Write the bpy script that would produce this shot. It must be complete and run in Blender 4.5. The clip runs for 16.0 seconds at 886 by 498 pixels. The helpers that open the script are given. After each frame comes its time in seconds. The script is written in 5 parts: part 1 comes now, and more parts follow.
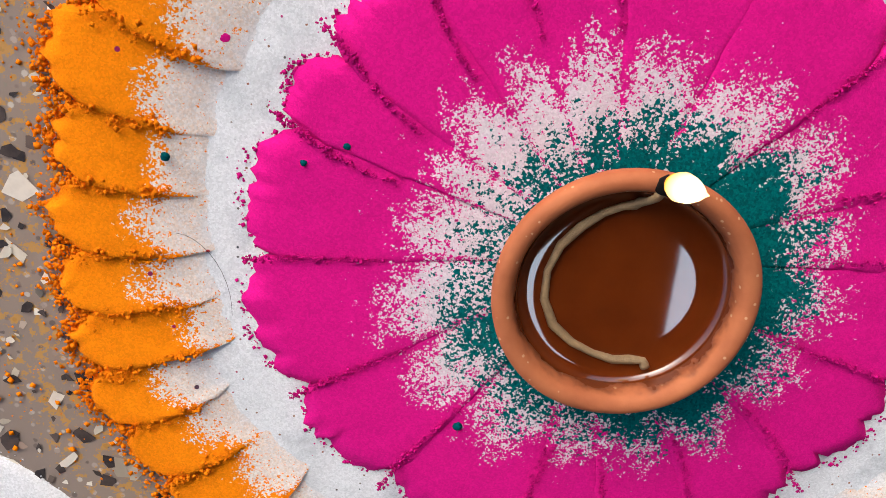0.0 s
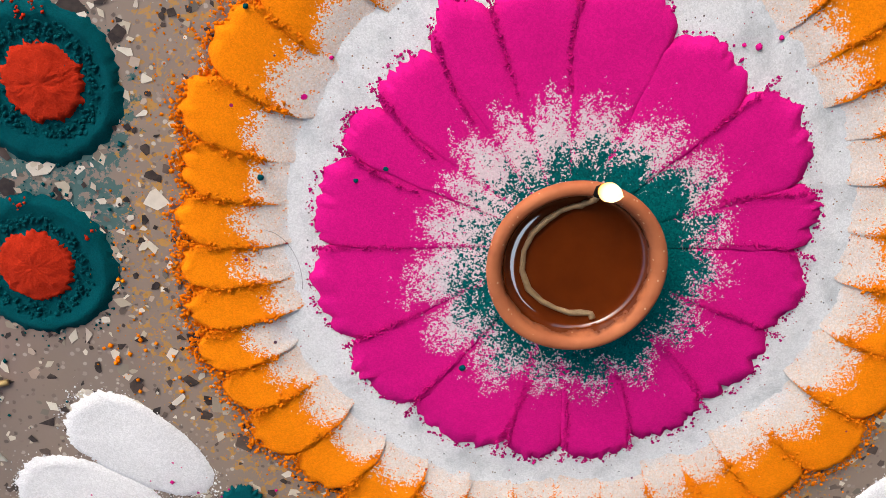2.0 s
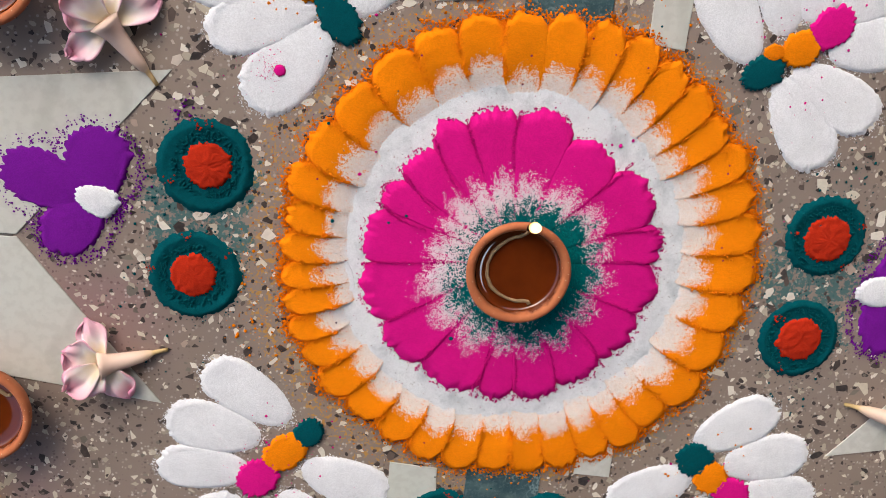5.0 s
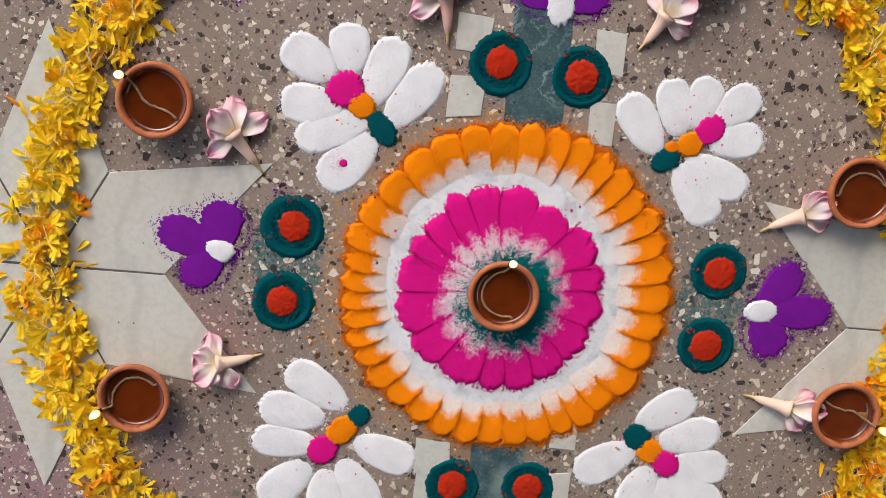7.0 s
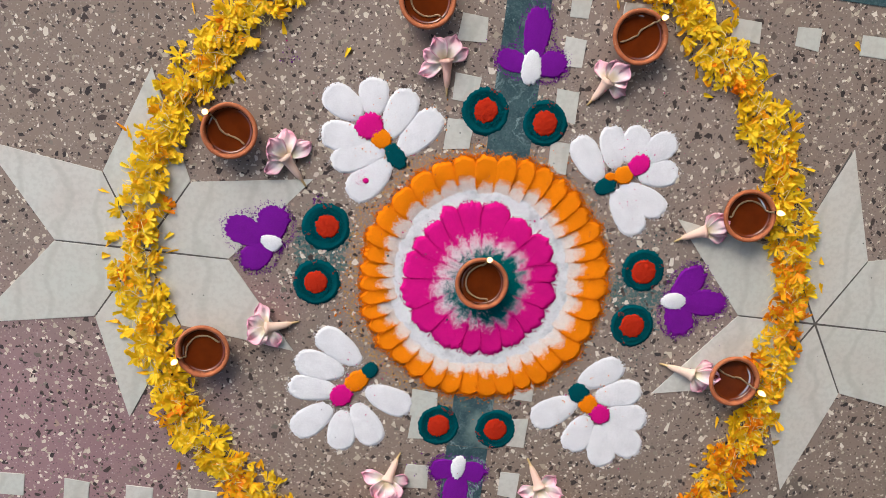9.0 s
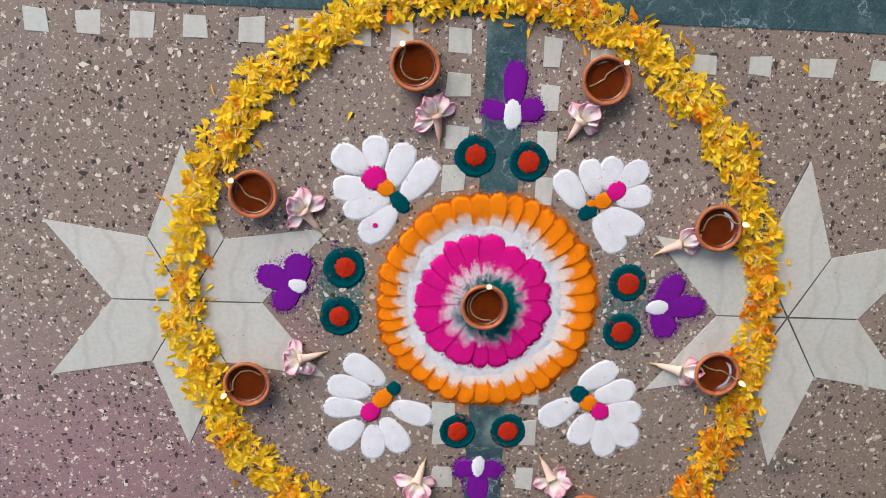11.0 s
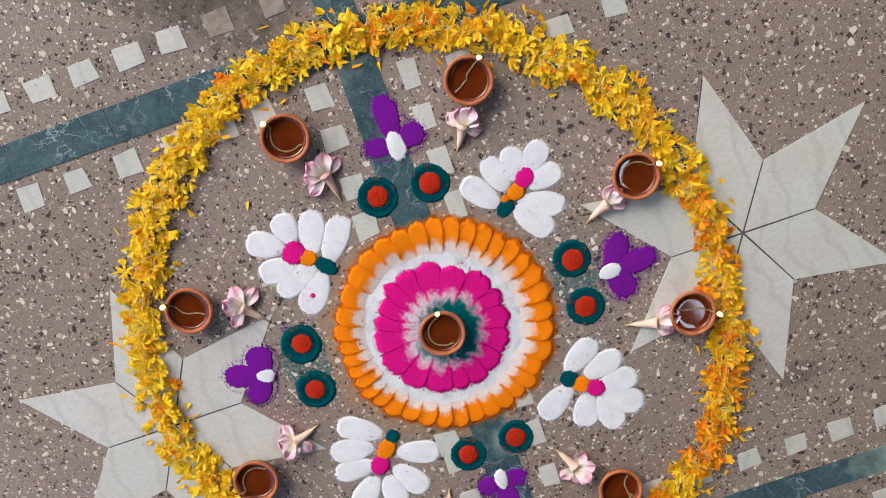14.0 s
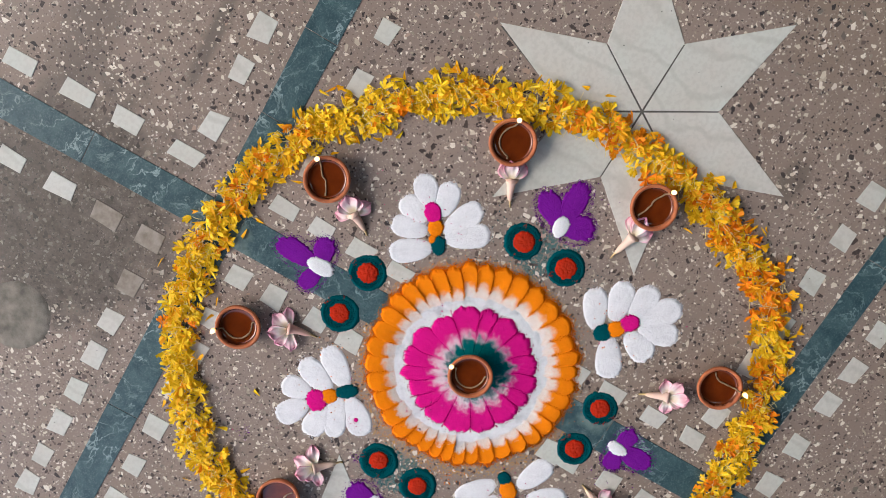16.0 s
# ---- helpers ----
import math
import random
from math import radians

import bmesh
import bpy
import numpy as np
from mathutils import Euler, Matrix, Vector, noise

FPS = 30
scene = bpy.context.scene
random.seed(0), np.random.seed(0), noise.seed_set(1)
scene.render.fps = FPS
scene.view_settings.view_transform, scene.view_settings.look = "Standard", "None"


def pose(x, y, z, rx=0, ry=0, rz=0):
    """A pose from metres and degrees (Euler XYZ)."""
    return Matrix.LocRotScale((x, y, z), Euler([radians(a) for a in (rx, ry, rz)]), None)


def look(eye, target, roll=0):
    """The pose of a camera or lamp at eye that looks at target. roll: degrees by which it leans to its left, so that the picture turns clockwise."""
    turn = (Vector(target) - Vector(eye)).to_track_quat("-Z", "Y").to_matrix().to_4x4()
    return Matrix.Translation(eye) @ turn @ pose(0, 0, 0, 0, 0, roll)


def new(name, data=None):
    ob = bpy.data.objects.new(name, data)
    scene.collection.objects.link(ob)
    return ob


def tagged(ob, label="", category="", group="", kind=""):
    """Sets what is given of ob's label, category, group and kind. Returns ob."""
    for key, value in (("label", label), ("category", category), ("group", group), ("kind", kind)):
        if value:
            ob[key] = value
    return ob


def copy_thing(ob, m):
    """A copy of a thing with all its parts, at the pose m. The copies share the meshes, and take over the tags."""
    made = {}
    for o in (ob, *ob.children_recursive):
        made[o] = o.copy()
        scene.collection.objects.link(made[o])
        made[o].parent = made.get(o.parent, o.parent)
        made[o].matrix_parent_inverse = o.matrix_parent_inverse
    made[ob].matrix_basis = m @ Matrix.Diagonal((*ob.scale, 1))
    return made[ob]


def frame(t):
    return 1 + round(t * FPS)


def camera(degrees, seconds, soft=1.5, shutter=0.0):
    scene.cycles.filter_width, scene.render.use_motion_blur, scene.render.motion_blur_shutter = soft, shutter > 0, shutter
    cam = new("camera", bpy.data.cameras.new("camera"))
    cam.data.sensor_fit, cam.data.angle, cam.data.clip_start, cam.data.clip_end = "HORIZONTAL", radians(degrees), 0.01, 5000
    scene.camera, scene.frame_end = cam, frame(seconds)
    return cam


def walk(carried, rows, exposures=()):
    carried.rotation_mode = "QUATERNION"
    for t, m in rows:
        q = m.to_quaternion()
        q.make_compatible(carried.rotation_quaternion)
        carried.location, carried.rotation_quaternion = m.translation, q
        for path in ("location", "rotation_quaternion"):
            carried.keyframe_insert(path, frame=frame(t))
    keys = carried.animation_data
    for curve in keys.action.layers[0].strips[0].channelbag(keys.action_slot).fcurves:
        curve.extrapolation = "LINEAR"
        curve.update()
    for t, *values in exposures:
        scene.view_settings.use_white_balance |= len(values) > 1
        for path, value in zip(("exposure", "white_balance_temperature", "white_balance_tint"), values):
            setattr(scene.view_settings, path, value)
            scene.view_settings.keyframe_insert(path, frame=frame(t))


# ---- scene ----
# ------------------------------------------------------------------ camera
cam = camera(55.37, 16.0, soft=0.5)
walk(cam, [
    (0.0, pose(-0.0604, 0.0952, 0.2357, -22.683, -0.121, 5.938)),
    (0.5, pose(-0.0643, 0.0994, 0.2425, -22.103, -0.207, 5.682)),
    (1.0, pose(-0.0703, 0.1073, 0.2723, -22.208, -0.874, 5.620)),
    (1.5, pose(-0.0738, 0.1121, 0.3081, -21.554, -1.134, 5.421)),
    (2.0, pose(-0.0750, 0.1233, 0.3420, -21.130, -1.576, 5.574)),
    (2.5, pose(-0.0803, 0.1362, 0.3835, -21.105, -1.989, 5.969)),
    (3.0, pose(-0.0838, 0.1493, 0.4179, -20.290, -2.493, 6.030)),
    (3.5, pose(-0.0886, 0.1558, 0.4548, -19.618, -3.066, 6.146)),
    (4.0, pose(-0.0935, 0.1600, 0.4934, -18.604, -3.593, 6.240)),
    (4.2, pose(-0.1009, 0.1669, 0.5083, -18.381, -3.994, 6.197)),
    (6.3, pose(-0.1075, 0.1831, 0.7501, -12.475, -2.158, 5.657)),
    (6.5, pose(-0.1070, 0.1871, 0.7840, -11.669, -2.065, 5.556)),
    (7.0, pose(-0.1149, 0.1940, 0.8600, -10.476, -2.433, 5.155)),
    (7.5, pose(-0.1301, 0.2121, 0.9335, -10.185, -3.263, 5.740)),
    (8.0, pose(-0.1260, 0.2317, 1.0109, -10.640, -2.244, 6.826)),
    (8.2, pose(-0.1506, 0.2331, 1.0341, -10.699, -3.358, 7.239)),
    (10.3, pose(-0.1364, 0.3411, 1.2743, -12.835, -2.069, 6.371)),
    (10.5, pose(-0.1242, 0.3600, 1.2740, -13.073, -1.708, 4.867)),
    (11.0, pose(-0.1250, 0.3757, 1.2828, -12.875, -2.082, 2.269)),
    (11.5, pose(-0.1201, 0.3806, 1.2788, -11.847, -1.255, 1.235)),
    (12.0, pose(-0.1105, 0.3960, 1.2837, -14.339, -1.908, -0.096)),
    (12.5, pose(-0.0345, 0.3886, 1.2792, -12.843, -0.599, -8.995)),
    (13.0, pose(0.0279, 0.4162, 1.2844, -12.788, -0.148, -15.246)),
    (13.5, pose(0.0542, 0.4472, 1.2894, -12.847, -1.554, -13.599)),
    (14.0, pose(0.1131, 0.4178, 1.2757, -13.370, -1.448, -19.212)),
    (14.5, pose(0.1979, 0.3561, 1.2796, -13.130, -0.943, -31.034)),
    (15.0, pose(0.2645, 0.3000, 1.3014, -12.329, 2.873, -38.837)),
    (15.5, pose(0.3268, 0.2864, 1.3033, -12.239, 1.534, -49.581)),
    (16.0, pose(0.4373, 0.2715, 1.3040, -13.383, 1.308, -59.787)),
], exposures=((0.0, 0.86, 6150, 10), (3.5, 0.80, 6250, 10), (7.0, 0.70, 6250, 10), (8.2, 0.74, 6200, 10), (10.3, 0.78, 5880, 10), (16.0, 0.78, 5950, 10)))

# ------------------------------------------------------------------ daylight
world = bpy.data.worlds.new("overcast_day")
scene.world = world
world.use_nodes = True
_sky = world.node_tree.nodes.new("ShaderNodeTexSky")
_sky.sky_type = "NISHITA"
_sky.sun_disc = False
_sky.sun_elevation = radians(37)
_sky.sun_rotation = radians(328)
_sky.dust_density = 4.0
_bg = world.node_tree.nodes["Background"]
_bg.inputs["Strength"].default_value = 0.15

world.node_tree.links.new(_sky.outputs["Color"], _bg.inputs["Color"])

sun_data = bpy.data.lights.new("sun", "SUN")
sun_data.energy = 0.4
sun_data.angle = radians(40)
sun_data.color = (1.0, 0.985, 0.965)
sun = new("sun", sun_data)
sun.matrix_world = look((-2.5, 4.0, 3.6), (0, 0, 0))

# added lamp in the roof opening: stands in for bright sky mirrored in the oil
gap_data = bpy.data.lights.new("sky_patch_lamp", "AREA")
gap_data.shape, gap_data.size, gap_data.size_y = "RECTANGLE", 0.40, 1.18
gap_data.energy = 4.6
gap_data.color = (0.78, 0.89, 1.0)
gap = new("sky_patch_lamp", gap_data)
gap.location = (1.22, -0.99, 3.08)


# ------------------------------------------------------------------ node helpers
def material(name):
    m = bpy.data.materials.new(name)
    m.use_nodes = True
    return m, m.node_tree, m.node_tree.nodes["Principled BSDF"]


def node(nt, kind, **values):
    n = nt.nodes.new("ShaderNode" + kind)
    for key, value in values.items():
        if key == "op":
            n.operation = value
        elif key == "blend":
            n.data_type = "RGBA"
            n.blend_type = value
        elif key == "feature":
            n.feature = value
        elif key.startswith("i"):
            sock = n.inputs[int(key[1:])]
            if isinstance(value, bpy.types.NodeSocket):
                nt.links.new(value, sock)
            else:
                sock.default_value = value
    return n


def ramp(nt, fac, *stops, smooth=False):
    n = nt.nodes.new("ShaderNodeValToRGB")
    n.color_ramp.interpolation = "EASE" if smooth else "LINEAR"
    while len(n.color_ramp.elements) < len(stops):
        n.color_ramp.elements.new(0.5)
    for e, (p, c) in zip(n.color_ramp.elements, stops):
        e.position = p
        e.color = (*c, 1) if isinstance(c, tuple) else (c, c, c, 1)
    nt.links.new(fac, n.inputs[0])
    return n.outputs[0]


def mix(nt, fac, a, b, blend="MIX"):
    n = node(nt, "Mix", blend=blend)
    for sock, value in ((n.inputs[0], fac), (n.inputs[6], a), (n.inputs[7], b)):
        if isinstance(value, bpy.types.NodeSocket):
            nt.links.new(value, sock)
        else:
            sock.default_value = (*value, 1) if isinstance(value, tuple) else value
    return n.outputs[2]


def math_node(nt, op, a, b=0.0, c=0.0, clamp=False):
    n = node(nt, "Math", op=op, i0=a, i1=b, i2=c)
    n.use_clamp = clamp
    return n.outputs[0]


def step(nt, x, lo, hi):
    """0 below lo, 1 above hi, smooth between; lo may lie above hi."""
    n = nt.nodes.new("ShaderNodeMapRange")
    n.interpolation_type = "SMOOTHSTEP"
    for i, v in enumerate((x, lo, hi)):
        if isinstance(v, bpy.types.NodeSocket):
            nt.links.new(v, n.inputs[i])
        else:
            n.inputs[i].default_value = v
    return n.outputs[0]


def place(nt):
    return nt.nodes.new("ShaderNodeNewGeometry").outputs["Position"]


def noise_at(nt, pos, scale, detail=3.0, rough=0.55):
    n = node(nt, "TexNoise")
    nt.links.new(pos, n.inputs["Vector"])
    n.inputs["Scale"].default_value, n.inputs["Detail"].default_value = scale, detail
    n.inputs["Roughness"].default_value = rough
    return n.outputs[0]


def cells(nt, pos, scale):
    """A random value per grain."""
    n = node(nt, "TexVoronoi")
    nt.links.new(pos, n.inputs["Vector"])
    n.inputs["Scale"].default_value = scale
    sep = node(nt, "SeparateColor")
    nt.links.new(n.outputs["Color"], sep.inputs[0])
    return sep.outputs[0], sep.outputs[1], n.outputs["Distance"]


def bump(nt, bsdf, height, strength, distance):
    n = node(nt, "Bump")
    nt.links.new(height, n.inputs["Height"])
    n.inputs["Strength"].default_value, n.inputs["Distance"].default_value = strength, distance
    nt.links.new(n.outputs[0], bsdf.inputs["Normal"])


def gloss(bsdf, rough, spec=0.5):
    bsdf.inputs["Roughness"].default_value = rough
    bsdf.inputs["Specular IOR Level"].default_value = spec


# ------------------------------------------------------------------ materials
WHITE_POWDER = (0.89, 0.89, 0.90)
ORANGE = (0.97, 0.258, 0.001)
MAGENTA = (0.74, 0.008, 0.245)
TEAL = (0.001, 0.080, 0.094)
RED = (0.50, 0.028, 0.008)
PURPLE = (0.195, 0.011, 0.300)


def powder_finish(nt, bsdf, pos, color):
    """Dry powder: slight tone drift, single grains, soft clumps."""
    drift = noise_at(nt, pos, 55, 4)
    grain, _, _ = cells(nt, pos, 1900)
    c = mix(nt, 1.0, color, ramp(nt, drift, (0.3, 0.90), (0.7, 1.0)), "MULTIPLY")
    c = mix(nt, 1.0, c, ramp(nt, grain, (0.0, 0.80), (1.0, 1.0)), "MULTIPLY")
    nt.links.new(c, bsdf.inputs["Base Color"])
    gloss(bsdf, 0.95, 0.08)
    h = math_node(nt, "ADD", noise_at(nt, pos, 1500, 2), math_node(nt, "MULTIPLY", noise_at(nt, pos, 260, 3), 0.7))
    bump(nt, bsdf, h, 0.45, 0.0009)


def powder(name, color, specks=(), speck_density=0.0):
    m, nt, bsdf = material(name)
    pos = place(nt)
    c = node(nt, "RGB")
    c.outputs[0].default_value = (*color, 1)
    c = c.outputs[0]
    if specks:
        r, g, d = cells(nt, pos, 330)
        near = step(nt, d, 0.30, 0.22)
        hit = math_node(nt, "MULTIPLY", math_node(nt, "LESS_THAN", r, speck_density), near)
        tone = ramp(nt, g, *[(i / max(1, len(specks) - 1), s) for i, s in enumerate(specks)])
        c = mix(nt, hit, c, tone)
    powder_finish(nt, bsdf, pos, c)
    return m


m_white = powder("white_powder", WHITE_POWDER, ((0.02, 0.10, 0.10), (0.3, 0.02, 0.15), (0.6, 0.2, 0.02)), 0.004)
m_orange = powder("orange_powder", ORANGE, ((0.5, 0.03, 0.02), (0.3, 0.06, 0.01)), 0.006)
# orange and magenta crumbs: petal colours darkened, the lumps' self-shadow put into the colour
m_shaded_orange = powder("shaded_orange_powder", (0.90, 0.225, 0.001))
m_magenta = powder("magenta_powder", MAGENTA)
m_shaded_magenta = powder("shaded_magenta_crumbs", (0.58, 0.005, 0.19))
m_teal = powder("teal_powder", TEAL)
m_red = powder("red_powder", RED)
m_purple = powder("purple_powder", PURPLE)


def base_white():
    """Sifted white ground of the mandala, greyish where the floor shows through."""
    m, nt, bsdf = material("sifted_white_powder")
    pos = place(nt)
    thin = noise_at(nt, pos, 38, 5, 0.65)
    grain, tone, d = cells(nt, pos, 900)
    c = mix(nt, ramp(nt, thin, (0.32, 0.75), (0.50, 0.0)), (0.84, 0.85, 0.855), (0.52, 0.55, 0.56))
    c = mix(nt, math_node(nt, "MULTIPLY", math_node(nt, "LESS_THAN", grain, 0.035), step(nt, d, 0.4, 0.3)), c,
            ramp(nt, tone, (0.0, (0.08, 0.10, 0.11)), (0.6, (0.35, 0.2, 0.12)), (1.0, (0.5, 0.03, 0.2))))
    powder_finish(nt, bsdf, pos, c)
    return m


def orange_to_white():
    """Orange dragged inwards over white: grains of both, the white winning towards the root."""
    m, nt, bsdf = material("orange_powder_dragged_to_white")
    pos = place(nt)
    uv = node(nt, "UVMap")
    sep = node(nt, "SeparateXYZ")
    nt.links.new(uv.outputs[0], sep.inputs[0])
    u = sep.outputs[0]
    own = nt.nodes.new("ShaderNodeObjectInfo").outputs["Random"]
    wob = math_node(nt, "MULTIPLY", math_node(nt, "SUBTRACT", noise_at(nt, pos, 75, 4), 0.5), 0.36)
    shift = math_node(nt, "MULTIPLY", math_node(nt, "SUBTRACT", own, 0.5), 0.16)
    v = math_node(nt, "ADD", math_node(nt, "ADD", u, wob), shift)
    across = math_node(nt, "ABSOLUTE", math_node(nt, "SUBTRACT", math_node(nt, "MULTIPLY", sep.outputs[1], 2.0), 1.0))
    v = math_node(nt, "ADD", v, math_node(nt, "MULTIPLY", math_node(nt, "POWER", across, 4.0), 0.16))
    amount = step(nt, v, 0.61, 0.20)
    grain, tone, _ = cells(nt, pos, 1750)
    grain = math_node(nt, "ADD", math_node(nt, "MULTIPLY", grain, 0.6), math_node(nt, "MULTIPLY", ramp(nt, noise_at(nt, pos, 420, 5, 0.8), (0.34, 0.0), (0.66, 1.0)), 0.4))
    white = math_node(nt, "LESS_THAN", grain, math_node(nt, "MULTIPLY", amount, 0.84))
    pale = mix(nt, tone, (0.84, 0.67, 0.54), (0.85, 0.79, 0.75))
    pale = mix(nt, step(nt, v, 0.16, 0.0), pale, (0.82, 0.80, 0.79))
    c = mix(nt, white, ORANGE, pale)
    dots, which, d = cells(nt, pos, 300)
    dot = math_node(nt, "MULTIPLY", math_node(nt, "LESS_THAN", dots, 0.014), step(nt, d, 0.26, 0.2))
    c = mix(nt, dot, c, ramp(nt, which, (0.0, (0.42, 0.02, 0.02)), (0.5, (0.35, 0.02, 0.12)), (1.0, (0.02, 0.07, 0.07))))
    powder_finish(nt, bsdf, pos, c)
    return m


def magenta_to_teal():
    """Magenta petals: white dusted over their inner ends, then teal, both thicker towards the lamp and thin in the furrows."""
    m, nt, bsdf = material("magenta_powder_dusted")
    pos = place(nt)
    sep = node(nt, "SeparateXYZ")
    nt.links.new(pos, sep.inputs[0])
    x, y = sep.outputs[0], sep.outputs[1]
    flat = node(nt, "CombineXYZ", i0=x, i1=y)
    length = node(nt, "VectorMath", op="LENGTH")
    nt.links.new(flat.outputs[0], length.inputs[0])
    r = length.outputs["Value"]
    ux, uy = math_node(nt, "DIVIDE", x, r), math_node(nt, "DIVIDE", y, r)
    uv = node(nt, "UVMap")
    across = node(nt, "SeparateXYZ", i0=uv.outputs[0]).outputs[1]
    across = math_node(nt, "ABSOLUTE", math_node(nt, "SUBTRACT", math_node(nt, "MULTIPLY", across, 2.0), 1.0))
    own = nt.nodes.new("ShaderNodeObjectInfo").outputs["Random"]
    # streaks that run out from the lamp
    ray = node(nt, "CombineXYZ", i0=math_node(nt, "MULTIPLY", math_node(nt, "ARCTAN2", y, x), 8.0), i1=math_node(nt, "MULTIPLY", r, 55.0))
    streak = math_node(nt, "SUBTRACT", noise_at(nt, ray.outputs[0], 1.0, 4, 0.6), 0.5)
    wob = math_node(nt, "MULTIPLY", math_node(nt, "SUBTRACT", noise_at(nt, pos, 70, 4), 0.5), 0.014)
    rw = math_node(nt, "ADD", math_node(nt, "ADD", r, wob), math_node(nt, "MULTIPLY", streak, 0.026))
    rw = math_node(nt, "ADD", rw, math_node(nt, "MULTIPLY", math_node(nt, "SUBTRACT", own, 0.5), 0.008))
    rw = math_node(nt, "ADD", rw, math_node(nt, "MULTIPLY", math_node(nt, "POWER", across, 2.0), 0.009))
    # both lie further out on the -y side, the teal also on the +x side
    rwhite = math_node(nt, "ADD", rw, math_node(nt, "ADD", math_node(nt, "MULTIPLY", ux, -0.0005), math_node(nt, "MULTIPLY", uy, 0.0035)))
    rteal = math_node(nt, "ADD", rw, math_node(nt, "ADD", math_node(nt, "MULTIPLY", ux, -0.0045), math_node(nt, "MULTIPLY", uy, 0.0095)))
    fuzz = node(nt, "TexNoise", i2=1400.0, i3=1.0)
    nt.links.new(pos, fuzz.inputs["Vector"])
    pos = node(nt, "VectorMath", op="MULTIPLY_ADD", i0=fuzz.outputs["Color"], i1=(0.0009, 0.0009, 0.0), i2=pos).outputs[0]

    def grains(scale, clump, share):
        g, tone, _ = cells(nt, pos, scale)
        f = ramp(nt, noise_at(nt, pos, clump, 5, 0.8), (0.34, 0.0), (0.66, 1.0))
        return math_node(nt, "ADD", math_node(nt, "MULTIPLY", g, 1 - share), math_node(nt, "MULTIPLY", f, share)), tone

    g1, t1 = grains(1800, 230, 0.42)
    cover = step(nt, rwhite, 0.0860, 0.0450)
    cover = math_node(nt, "MULTIPLY", cover, math_node(nt, "SUBTRACT", 0.86, math_node(nt, "MULTIPLY", step(nt, across, 0.60, 0.90), 0.30)))
    c = mix(nt, math_node(nt, "LESS_THAN", g1, cover), MAGENTA, mix(nt, t1, (0.78, 0.62, 0.69), (0.82, 0.74, 0.76)))
    g2, t2 = grains(1400, 120, 0.50)
    thick = step(nt, rteal, 0.0740, 0.0390)
    thick = math_node(nt, "MULTIPLY", thick, math_node(nt, "ADD", 0.76, math_node(nt, "MULTIPLY", ux, 0.20)))
    c = mix(nt, math_node(nt, "LESS_THAN", g2, thick), c, mix(nt, t2, (0.001, 0.080, 0.088), (0.001, 0.165, 0.165)))
    powder_finish(nt, bsdf, pos, c)
    return m


m_base_white = base_white()
m_orange_white = orange_to_white()
m_magenta_teal = magenta_to_teal()


